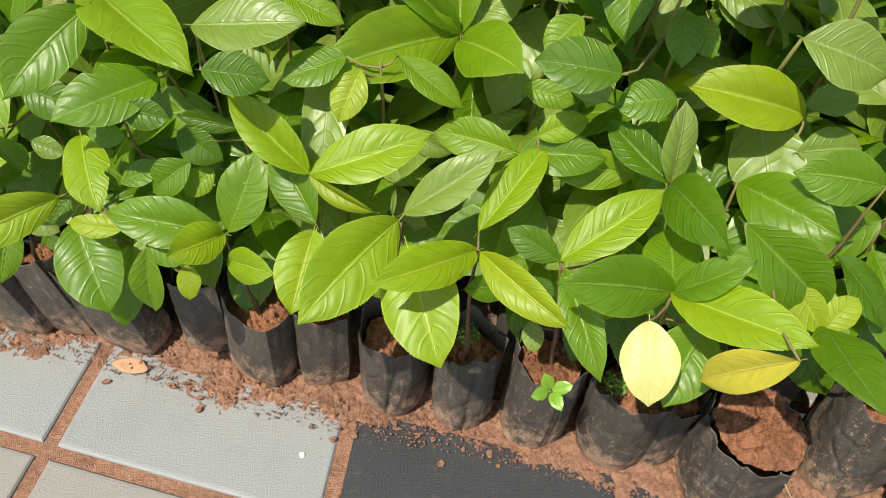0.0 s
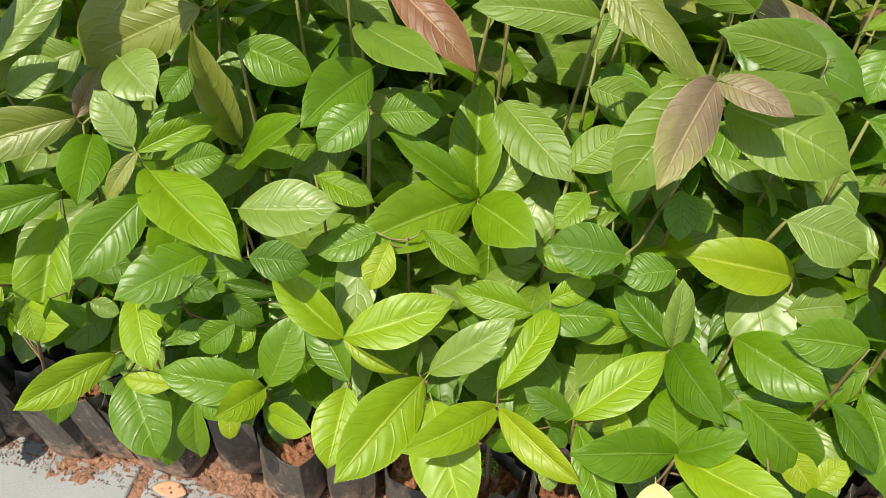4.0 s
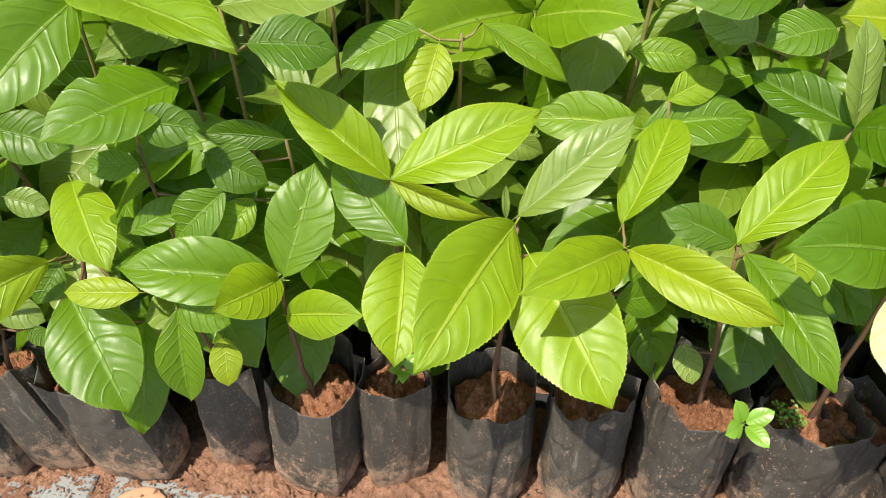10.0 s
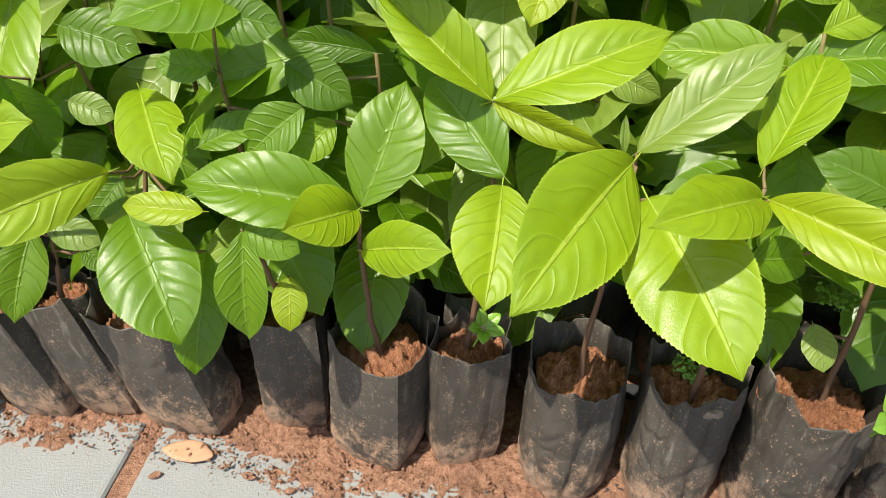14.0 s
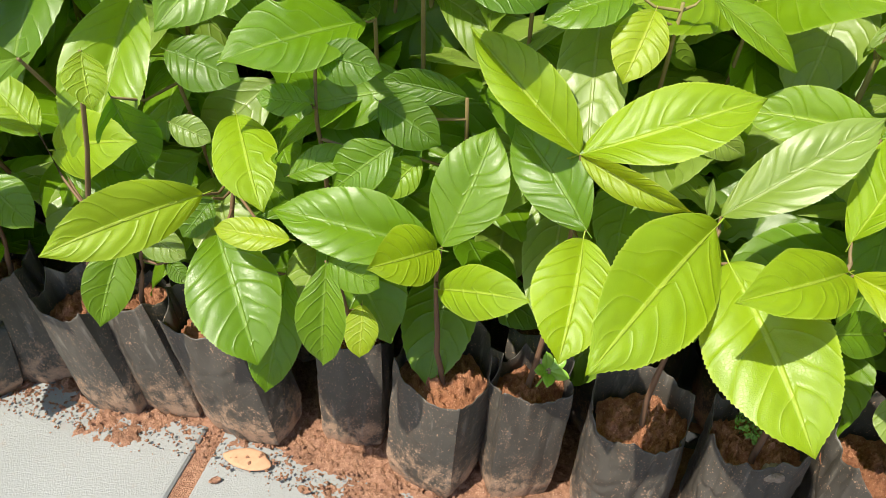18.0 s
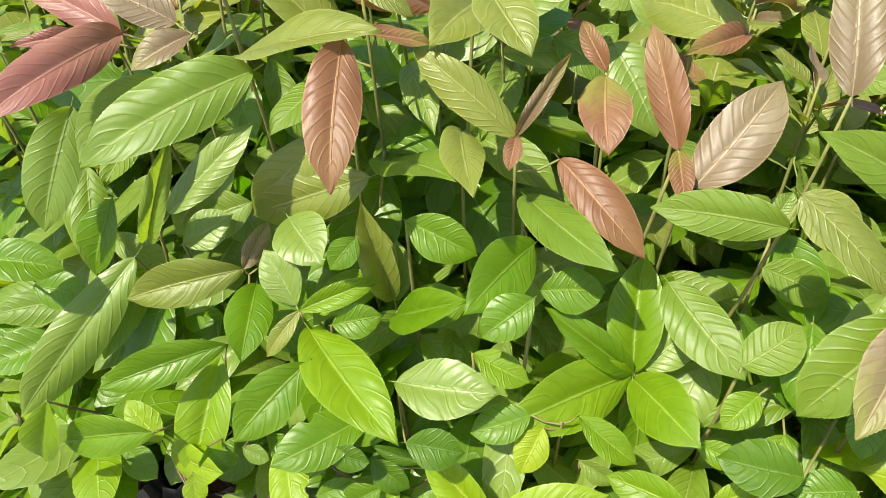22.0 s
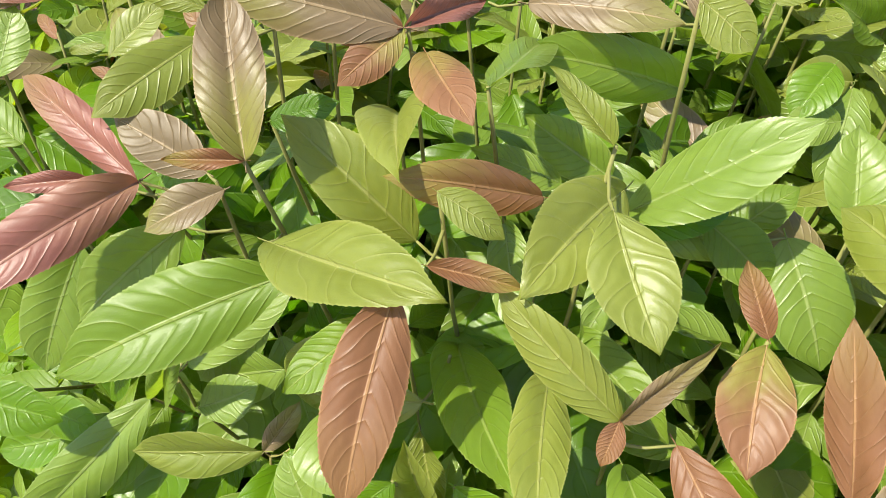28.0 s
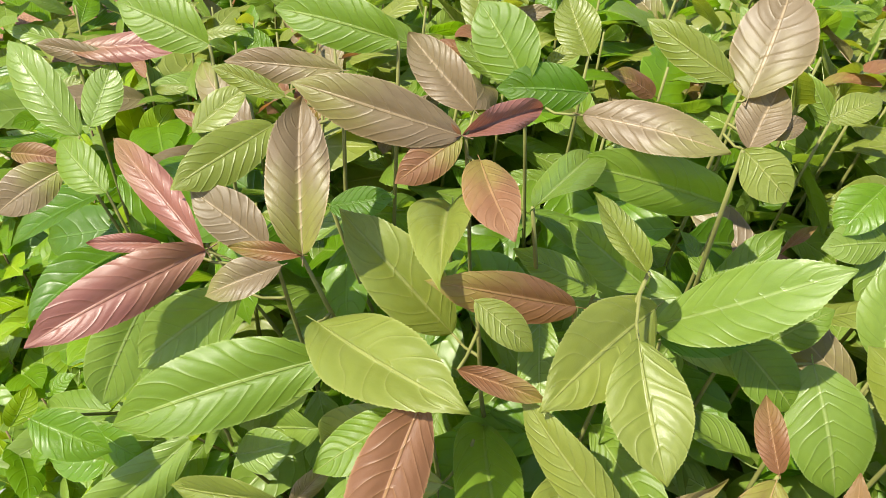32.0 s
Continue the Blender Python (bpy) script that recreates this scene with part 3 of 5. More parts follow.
def plant(name, x, y, top, seed, radius, height, lean, fill, label, tall, rows):
    """A potted plant. top: the stem's tip, rows: base, tip, breadth, colour, shape, roll and blade of each leaf, all from the foot."""
    r = random.Random(seed)
    tilt = -11.0 if lean and x < -0.38 else 0.0
    thing = seedling_base(name, x, y, FRONT_FORM.get(seed, seed % 8), radius, height, 30 * r.random() - 15 + (0 if lean else 360 * r.random()), (tilt, lean + r.uniform(-2, 2)), label, "potted plants", name, 0.0, lean > 0)
    soil_y = -0.72 * height * math.tan(radians(lean))
    _, pts = stem(thing, (0.2 * r.uniform(-radius, radius) + 0.72 * height * math.tan(radians(tilt)), soil_y - 0.1 * radius, 0.70 * height), top, 0.0038 if tall else 0.003, 0.008, seed, STEM_RED if tall else STEM, joints=[q[:3] for q in rows])
    for q in rows:
        kind = "fresh" if q[7] == "lime" and y > 0.84 else q[7]      # the brightest lime stands in the front rows only
        leaf(thing, q[0:3], q[3:6], q[6], kind, q[8], q[9], q[10])
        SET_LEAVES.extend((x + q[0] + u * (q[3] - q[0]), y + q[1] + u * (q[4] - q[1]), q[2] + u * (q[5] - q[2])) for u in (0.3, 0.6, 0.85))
    turn, low = r.uniform(0, 360), min(q[2] for q in rows) / max(0.1, top[2])
    fill = fill + (5 if tall else 2) if fill else 0
    for i in range(fill):
        s = 0.30 + (0.82 * min(low, 0.95) - 0.30) * (i + 0.5) / fill
        b = on_stem(pts, s)
        turn += 137.5 + r.uniform(-20, 20)
        w, e, size = radians(turn), radians(r.uniform(-48, -4)), r.uniform(0.11, 0.15) * (1.25 if tall else 1.0)
        way = Vector((math.cos(w) * math.cos(e), math.sin(w) * math.cos(e), math.sin(e)))
        style = "long" if tall and r.random() < 0.6 else r.choice(("broad", "oval"))
        filler = leaf(thing, b + 0.008 * way, b + (size + 0.008) * way, WIDE[style] * size, r.choice(("deep", "green", "green", "pale", "pale", "green") if tall else ("deep", "green", "green", "pale")), style, r.uniform(-25, 25), r.randint(0, 9), "", False)
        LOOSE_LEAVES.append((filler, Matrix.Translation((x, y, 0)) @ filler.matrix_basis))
    return thing


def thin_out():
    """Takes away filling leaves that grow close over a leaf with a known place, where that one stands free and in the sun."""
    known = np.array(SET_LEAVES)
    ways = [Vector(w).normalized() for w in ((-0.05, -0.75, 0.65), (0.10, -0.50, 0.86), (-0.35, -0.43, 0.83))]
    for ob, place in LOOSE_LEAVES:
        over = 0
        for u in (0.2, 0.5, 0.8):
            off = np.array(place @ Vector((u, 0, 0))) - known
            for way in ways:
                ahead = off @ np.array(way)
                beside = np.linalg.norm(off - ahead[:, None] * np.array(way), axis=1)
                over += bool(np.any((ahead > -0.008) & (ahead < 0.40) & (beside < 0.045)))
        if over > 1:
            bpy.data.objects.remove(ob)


# ---- ground ----
JOINT = 0.022


def paver_mesh(name, corners, material, thick=0.06):
    """A paving stone with a worn, bevelled upper rim. corners: its plan, anticlockwise."""
    bm = bmesh.new()
    low = [bm.verts.new((x, y, -thick)) for x, y in corners]
    top = [bm.verts.new((x, y, 0.0)) for x, y in corners]
    bm.faces.new(top)
    bm.faces.new(low[::-1])
    n = len(corners)
    for i in range(n):
        bm.faces.new((low[i], low[(i + 1) % n], top[(i + 1) % n], top[i]))
    edges = [e for e in bm.edges if all(v in top for v in e.verts)]
    bmesh.ops.bevel(bm, geom=edges, offset=0.007, segments=3, affect='EDGES', profile=0.6)
    me = bpy.data.meshes.new(name)
    bm.to_mesh(me)
    bm.free()
    me.materials.append(material)
    return me


def ground_sheet():
    """The packed red earth that everything lies on: fine near the bed, then out to the horizon."""
    cuts = [-900, -200, -40, -8, -3] + [-2.2 + 0.11 * i for i in range(38)] + [3, 8, 40, 200, 900]
    verts = []
    for y in cuts:
        for x in cuts:
            near = abs(x) < 2.3 and -2 < y < 2.3
            z = -0.006 + (0.004 * noise.noise(Vector((x * 6, y * 6, 2.0))) if near else 0.0)
            verts.append((x, y, z))
    ob = new("ground", mesh_of("ground", verts, grid_faces(len(cuts), len(cuts)), SPILL))
    return tagged(ob, "packed red earth under and around the paving", "ground", kind="structure")


ground_sheet()
pavement = tagged(new("pavement"), "grey concrete paving stones with soil-filled joints", "pavement", kind="structure")
PX, PY, SLOPE, SKEW = 0.417, 0.215, -0.222, 0.085     # paving module, the drift of its long joints and of its cross joints
OX, OY = -0.512, 0.579


def paver_at(i, j):
    """Plan of the paving stone in column i and course j."""
    out = []
    for a, b in ((JOINT / 2, JOINT / 2), (PX - JOINT / 2, JOINT / 2), (PX - JOINT / 2, PY - JOINT / 2), (JOINT / 2, PY - JOINT / 2)):
        u, v = i * PX + a, j * PY + b
        out.append((OX + u + SKEW * v, OY + v + SLOPE * u))
    return out


for j in range(-6, 9):
    for i in range(-4, 6):
        c = paver_at(i, j)
        mat = PAVER_GREY if (i + 2 * j) % 3 else PAVER_BUFF
        if (i, j) in ((1, 0), (2, 0), (1, 1), (2, 1), (3, 0)):
            mat = PAVER_BLACK
        elif (i, j) == (0, 0) or (i, j) == (-1, 0):
            mat = PAVER_GREY
        elif (i, j) == (0, -1):
            mat = PAVER_BUFF
        part("paver", paver_mesh("paver", c, mat), pavement)


def soil_spill():
    """Spilled red soil, heaped in a ragged band along the bags' feet and in the joints."""
    nx, ny = 820, 110
    verts, faces = [], []
    for i in range(nx):
        x = -1.25 + 2.3 * i / (nx - 1)
        edge = front_y(x)
        for j in range(ny):
            y = edge - 0.13 + 0.30 * j / (ny - 1)
            n1 = noise.noise(Vector((x * 9, y * 9, 4.0)))
            n2 = noise.noise(Vector((x * 38, y * 38, 8.0)))
            n3 = noise.noise(Vector((x * 120, y * 120, 3.0)))
            n4 = noise.noise(Vector((x * 290, y * 290, 1.0)))
            reach = 0.030 + 0.052 * n1 + 0.026 * n2
            d = (y - (edge - reach)) / 0.07
            if i > nx * 0.80:
                d += 0.3
            z = 0.011 * max(-1.0, min(1.2, d)) + 0.004 * n2 + 0.0070 * n3 + 0.0065 * n4 - 0.003
            if y > edge + 0.05:
                z = max(z, 0.006)
            verts.append((x, y, z))
    for i in range(nx - 1):
        for j in range(ny - 1):
            q = (i * ny + j, (i + 1) * ny + j, (i + 1) * ny + j + 1, i * ny + j + 1)
            if max(verts[k][2] for k in q) > -0.004:
                faces.append(q)
    ob = new("spilled_soil", mesh_of("spilled_soil", verts, faces, SPILL))
    return tagged(ob, "spilled red soil heaped along the feet of the bags", "soil", kind="stuff")


def front_y(x):
    """The line of the front bags' feet."""
    return 0.672 - 0.195 * x + 0.008 * math.sin(9 * x)


# ---- plants with leaves that can be told apart ----
plant("seedling", -0.222, 0.758, (-0.011, -0.086, 0.356), 1, 0.053, 0.185, 5, 0, "young seedling with green and bright lime leaves in black bag", 0, [
    (-0.009, -0.079, 0.364, 0.026, -0.030, 0.456, 0.062, "green", "broad", 17, 0),
    (-0.013, -0.084, 0.364, -0.153, -0.087, 0.389, 0.062, "green", "broad", -17, 1),
    (-0.013, -0.084, 0.364, -0.061, -0.152, 0.384, 0.050, "lime", "oval", -30, 1),
    (-0.007, -0.099, 0.334, 0.060, -0.157, 0.374, 0.044, "lime", "oval", 19, 0),
    (-0.011, -0.085, 0.355, -0.062, -0.088, 0.342, 0.036, "green", "broad", 0, 2),
])
plant("seedling", -0.130, 0.750, (0.004, -0.067, 0.442), 2, 0.042, 0.190, 5, 0, "young seedling with bright lime and yellow-green leaves in black bag", 0, [
    (0.001, -0.059, 0.454, -0.095, -0.024, 0.537, 0.050, "lime", "broad", -3, 4),
    (0.001, -0.059, 0.454, 0.142, -0.032, 0.507, 0.064, "lime", "broad", 15, 0),
    (0.001, -0.059, 0.454, 0.087, -0.099, 0.433, 0.027, "gold", "broad", 45, 1),
    (0.012, -0.091, 0.405, -0.051, -0.015, 0.459, 0.056, "green", "broad", -9, 0),
    (0.010, -0.095, 0.399, -0.006, -0.183, 0.343, 0.063, "lime", "oval", -6, 1),
])
plant("seedling", -0.014, 0.722, (-0.004, -0.064, 0.417), 3, 0.053, 0.185, 5, 0, "young seedling with bright lime and pale green leaves in black bag", 0, [
    (-0.007, -0.063, 0.420, -0.107, -0.192, 0.371, 0.080, "lime", "broad", -10, 0),
    (-0.002, -0.053, 0.424, 0.104, -0.032, 0.510, 0.050, "pale", "broad", 16, 0),
    (-0.014, -0.059, 0.425, -0.013, -0.043, 0.451, 0.007, "pale", "long", -2, 3),
    (0.005, -0.079, 0.398, 0.054, -0.203, 0.324, 0.090, "lime", "oval", 11, 1),
])
plant("seedling", 0.091, 0.695, (-0.018, -0.060, 0.414), 4, 0.046, 0.190, 5, 0, "young seedling with bright lime and yellow-green leaves in black bag", 0, [
    (-0.018, -0.052, 0.427, 0.061, 0.050, 0.491, 0.049, "lime", "broad", 2, 0),
    (-0.020, -0.064, 0.407, -0.131, -0.168, 0.445, 0.052, "lime", "oval", -19, 0),
    (-0.014, -0.065, 0.407, 0.086, -0.163, 0.391, 0.047, "gold", "broad", 22, 1),
    (-0.029, -0.089, 0.367, 0.038, -0.058, 0.350, 0.036, "green", "oval", 16, 0),
    (0.059, -0.055, 0.364, 0.082, -0.071, 0.343, 0.023, "deep", "oval", 22, 1),
])
plant("seedling", 0.203, 0.682, (-0.034, -0.071, 0.416), 5, 0.053, 0.200, 5, 0, "young seedling with bright lime and dark green leaves in black bag", 0, [
    (-0.037, -0.069, 0.418, 0.079, -0.012, 0.491, 0.056, "lime", "broad", 5, 0),
    (-0.037, -0.069, 0.418, -0.100, -0.045, 0.441, 0.037, "deep", "broad", -10, 0),
    (0.029, -0.045, 0.416, 0.031, -0.076, 0.367, 0.039, "lime", "broad", 19, 1),
    (-0.030, -0.075, 0.413, 0.011, -0.187, 0.350, 0.045, "green", "broad", 6, 1),
    (-0.044, -0.035, 0.277, -0.037, -0.064, 0.247, 0.029, "pale", "oval", 3, 0),
])
plant("seedling", 0.325, 0.655, (-0.052, -0.110, 0.439), 6, 0.056, 0.195, 5, 0, "young seedling with green and bright lime leaves in black bag", 0, [
    (-0.047, -0.103, 0.441, -0.182, -0.145, 0.484, 0.063, "green", "broad", -9, 0),
    (-0.047, -0.103, 0.441, 0.049, -0.213, 0.495, 0.061, "lime", "broad", 14, 0),
    (-0.047, -0.103, 0.441, -0.035, -0.002, 0.449, 0.061, "green", "broad", -11, 0),
    (-0.047, -0.103, 0.441, 0.010, -0.125, 0.515, 0.039, "green", "broad", 4, 0),
    (-0.076, -0.137, 0.431, -0.074, -0.205, 0.374, 0.060, "cream", "oval", 8, 0),
    (0.006, -0.102, 0.400, -0.045, -0.181, 0.343, 0.070, "green", "broad", 7, 0),
])
plant("seedling", 0.670, 0.630, (-0.348, -0.072, 0.538), 7, 0.064, 0.235, 5, 0, "young seedling with yellow-green and yellow leaves in black bag", 0, [
    (-0.326, -0.213, 0.502, -0.377, -0.168, 0.406, 0.041, "yellow", "broad", 0, 0),
    (-0.240, -0.115, 0.443, -0.248, -0.241, 0.475, 0.056, "deep", "broad", 27, 0),
    (-0.240, -0.115, 0.443, -0.207, -0.093, 0.469, 0.032, "gold", "oval", -7, 0),
    (-0.348, -0.072, 0.538, -0.229, -0.091, 0.443, 0.068, "green", "broad", 20, 1),
    (-0.279, -0.084, 0.474, -0.243, -0.119, 0.439, 0.037, "gold", "oval", 17, 1),
])
plant("seedling", 0.282, 0.777, (0.000, -0.111, 0.500), 8, 0.048, 0.180, 0, 8, "young seedling with dark green and pale green leaves in black bag", 0, [
    (0.000, -0.111, 0.500, 0.018, -0.251, 0.533, 0.058, "deep", "broad", 22, 2),
    (0.000, -0.111, 0.500, -0.064, -0.024, 0.523, 0.044, "deep", "broad", -16, 4),
    (0.000, -0.111, 0.500, -0.004, -0.088, 0.592, 0.040, "pale", "oval", 9, 4),
])
plant("seedling", 0.391, 0.761, (0.000, -0.030, 0.461), 9, 0.048, 0.180, 0, 8, "young seedling with green leaves in black bag", 0, [
    (0.000, -0.030, 0.461, 0.086, -0.139, 0.474, 0.075, "green", "broad", 20, 1),
])
plant("seedling", 0.468, 0.802, (-0.014, -0.039, 0.531), 10, 0.048, 0.180, 0, 8, "young seedling with pale green and yellow-green leaves in black bag", 0, [
    (-0.011, -0.031, 0.540, -0.176, -0.043, 0.576, 0.072, "gold", "broad", -21, 1),
    (-0.012, -0.024, 0.547, 0.060, -0.003, 0.561, 0.042, "pale", "broad", 11, 0),
    (-0.018, -0.061, 0.506, 0.067, -0.051, 0.514, 0.054, "pale", "oval", 13, 0),
])
plant("seedling", 0.521, 0.730, (0.000, -0.064, 0.520), 11, 0.048, 0.180, 0, 8, "young seedling with green leaves in black bag", 0, [
    (0.000, -0.064, 0.520, -0.104, -0.056, 0.523, 0.062, "green", "broad", -15, 0),
])
plant("sapling", 0.297, 0.864, (-0.005, -0.063, 0.640), 12, 0.048, 0.180, 0, 8, "knee-high sapling with green leaves in black bag", 1, [
    (-0.011, -0.061, 0.642, -0.011, -0.105, 0.593, 0.040, "green", "oval", 8, 1),
    (-0.000, -0.065, 0.638, 0.024, -0.097, 0.604, 0.035, "green", "oval", 18, 1),
])
plant("seedling", 0.382, 0.858, (-0.098, -0.123, 0.568), 14, 0.048, 0.180, 0, 8, "young seedling with bright lime and pale green leaves in black bag", 0, [
    (-0.117, -0.122, 0.458, -0.231, -0.117, 0.457, 0.050, "lime", "broad", -14, 0),
    (-0.177, -0.127, 0.559, -0.226, -0.093, 0.593, 0.046, "pale", "broad", -16, 0),
    (-0.098, -0.123, 0.568, -0.170, -0.131, 0.555, 0.050, "green", "broad", -16, 2),
])
plant("seedling", 0.195, 0.821, (-0.060, -0.087, 0.503), 15, 0.048, 0.180, 0, 8, "young seedling with bright lime leaves in black bag", 0, [
    (-0.060, -0.087, 0.503, 0.000, -0.070, 0.524, 0.035, "lime", "oval", 13, 0),
])
plant("seedling", -0.440, 0.800, (0.008, -0.025, 0.421), 16, 0.057, 0.190, 5, 0, "young seedling with bright lime and green leaves in black bag", 0, [
    (-0.005, -0.092, 0.374, -0.108, -0.183, 0.355, 0.055, "lime", "broad", -27, 0),
    (0.081, -0.127, 0.359, 0.012, -0.122, 0.360, 0.029, "gold", "oval", -17, 0),
    (0.003, -0.089, 0.332, 0.061, -0.174, 0.255, 0.081, "green", "oval", -6, 1),
    (0.063, -0.083, 0.291, 0.055, -0.143, 0.193, 0.053, "green", "oval", -13, 1),
    (0.008, -0.025, 0.421, 0.056, -0.126, 0.385, 0.054, "lime", "oval", 10, 2),
    (-0.005, -0.071, 0.359, -0.029, -0.093, 0.327, 0.031, "deep", "oval", -25, 0),
])
plant("seedling", -0.322, 0.805, (0.000, -0.155, 0.356), 17, 0.042, 0.180, 5, 0, "young seedling with green and yellow-green leaves in black bag", 0, [
    (-0.001, -0.155, 0.355, -0.002, -0.176, 0.259, 0.043, "green", "broad", -12, 1),
    (0.018, -0.089, 0.266, 0.020, -0.116, 0.221, 0.034, "gold", "oval", -7, 0),
    (0.001, -0.154, 0.357, 0.045, -0.163, 0.341, 0.032, "green", "oval", 13, 0),
])
plant("seedling", -0.545, 0.825, (0.015, -0.075, 0.286), 18, 0.045, 0.185, 5, 0, "young seedling with green and pale green leaves in black bag", 0, [
    (-0.002, -0.078, 0.292, -0.017, -0.127, 0.216, 0.046, "green", "broad", -24, 0),
    (0.006, -0.066, 0.294, 0.058, -0.076, 0.275, 0.035, "pale", "oval", 8, 0),
    (0.042, -0.079, 0.271, 0.062, -0.090, 0.253, 0.019, "deep", "oval", -1, 1),
])
plant("seedling", -0.615, 0.815, (0.121, -0.169, 0.516), 19, 0.042, 0.185, 5, 0, "young seedling with bright lime and dark green leaves in black bag", 0, [
    (0.005, -0.046, 0.371, 0.109, -0.100, 0.416, 0.062, "lime", "oval", 26, 0),
    (0.015, -0.053, 0.358, 0.095, -0.049, 0.360, 0.050, "deep", "broad", 21, 0),
    (0.121, -0.169, 0.516, 0.133, -0.190, 0.482, 0.029, "lime", "broad", -14, 0),
    (-0.013, -0.038, 0.383, -0.075, -0.012, 0.429, 0.045, "lime", "oval", 0, 0),
])
plant("seedling", -0.735, 0.855, (0.012, -0.051, 0.311), 20, 0.045, 0.180, 5, 0, "young seedling with green leaves in black bag", 0, [
    (0.012, -0.051, 0.311, 0.072, -0.073, 0.271, 0.051, "green", "oval", -1, 0),
])
plant("seedling", -0.347, 0.900, (0.000, -0.180, 0.483), 21, 0.048, 0.180, 0, 8, "young seedling with green and dark green leaves in black bag", 0, [
    (-0.003, -0.177, 0.462, -0.050, -0.177, 0.464, 0.028, "green", "oval", -25, 0),
    (-0.025, -0.176, 0.392, 0.030, -0.159, 0.417, 0.031, "green", "broad", 25, 0),
    (0.066, -0.171, 0.429, 0.013, -0.181, 0.383, 0.047, "green", "broad", -24, 1),
    (0.003, -0.183, 0.505, 0.057, -0.185, 0.498, 0.037, "deep", "oval", 27, 1),
])
plant("seedling", -0.503, 0.930, (0.000, -0.128, 0.468), 22, 0.048, 0.180, 0, 8, "young seedling with dark green and pale green leaves in black bag", 0, [
    (0.000, -0.128, 0.468, 0.072, -0.138, 0.448, 0.052, "deep", "oval", 20, 1),
    (0.010, -0.163, 0.412, 0.050, -0.169, 0.400, 0.029, "pale", "oval", 16, 0),
    (-0.025, -0.193, 0.444, -0.017, -0.165, 0.360, 0.054, "deep", "oval", -32, 1),
])
plant("seedling", -0.222, 0.875, (0.000, -0.124, 0.469), 23, 0.048, 0.180, 0, 8, "young seedling with dark green and bright lime leaves in black bag", 0, [
    (0.000, -0.124, 0.469, -0.078, -0.118, 0.476, 0.027, "deep", "broad", -26, 0),
    (-0.075, -0.128, 0.460, -0.018, -0.144, 0.432, 0.044, "deep", "broad", 19, 1),
    (-0.036, -0.135, 0.413, -0.069, -0.156, 0.382, 0.034, "lime", "oval", -19, 1),
])
plant("seedling", -0.018, 0.848, (0.000, -0.030, 0.439), 24, 0.048, 0.180, 0, 8, "young seedling with pale green leaves in black bag", 0, [
    (0.000, -0.030, 0.439, 0.060, -0.042, 0.417, 0.034, "pale", "broad", 28, 1),
])
plant("seedling", -0.419, 0.948, (-0.003, -0.087, 0.601), 25, 0.048, 0.180, 0, 8, "young seedling with bright lime and olive leaves in black bag", 0, [
    (0.011, -0.097, 0.585, 0.170, -0.259, 0.580, 0.080, "lime", "broad", -1, 0),
    (-0.005, -0.085, 0.604, -0.047, -0.124, 0.543, 0.028, "olive", "oval", -21, 3),
    (-0.005, -0.085, 0.604, 0.098, -0.033, 0.638, 0.035, "lime", "broad", 19, 1),
    (-0.010, -0.082, 0.610, -0.064, -0.045, 0.672, 0.054, "pale", "broad", 5, 0),
    (0.031, -0.166, 0.592, -0.044, -0.255, 0.521, 0.067, "green", "broad", -18, 0),
])
plant("seedling", -0.272, 0.945, (0.001, -0.165, 0.584), 26, 0.048, 0.180, 0, 8, "young seedling with pale green and dark green leaves in black bag", 0, [
    (0.001, -0.165, 0.584, 0.133, -0.183, 0.609, 0.075, "pale", "broad", 10, 0),
    (0.033, -0.251, 0.577, 0.105, -0.246, 0.569, 0.049, "deep", "broad", 6, 1),
])
plant("sapling", -0.112, 0.855, (0.000, -0.030, 0.714), 27, 0.048, 0.180, 0, 8, "knee-high sapling with green leaves in black bag", 1, [
    (0.000, -0.030, 0.714, -0.057, -0.068, 0.673, 0.054, "green", "oval", -13, 1),
])
plant("seedling", 0.042, 0.925, (0.000, -0.030, 0.544), 28, 0.048, 0.180, 0, 8, "young seedling with bright lime and green leaves in black bag", 0, [
    (-0.003, -0.030, 0.544, -0.172, -0.165, 0.546, 0.083, "lime", "broad", -9, 0),
    (-0.002, -0.035, 0.538, 0.063, -0.167, 0.577, 0.079, "lime", "oval", 14, 0),
    (-0.003, -0.030, 0.544, -0.008, 0.068, 0.680, 0.076, "lime", "broad", -3, 4),
    (-0.003, -0.030, 0.544, -0.136, -0.041, 0.651, 0.046, "green", "broad", -15, 1),
    (0.010, -0.024, 0.550, 0.076, 0.024, 0.603, 0.059, "pale", "oval", 5, 1),
])
plant("sapling", -0.137, 1.027, (0.000, -0.030, 0.746), 29, 0.048, 0.180, 0, 8, "knee-high sapling with green leaves in black bag", 1, [
    (0.019, -0.090, 0.713, -0.052, -0.228, 0.699, 0.072, "green", "broad", -15, 0),
    (0.000, -0.030, 0.746, 0.113, -0.193, 0.766, 0.060, "green", "long", 18, 0),
    (0.034, -0.130, 0.668, 0.119, -0.116, 0.670, 0.059, "green", "oval", 16, 1),
    (-0.062, -0.072, 0.579, -0.167, -0.108, 0.574, 0.062, "lime", "broad", -10, 0),
    (0.047, -0.048, 0.646, -0.039, -0.115, 0.603, 0.078, "pale", "broad", -6, 1),
])
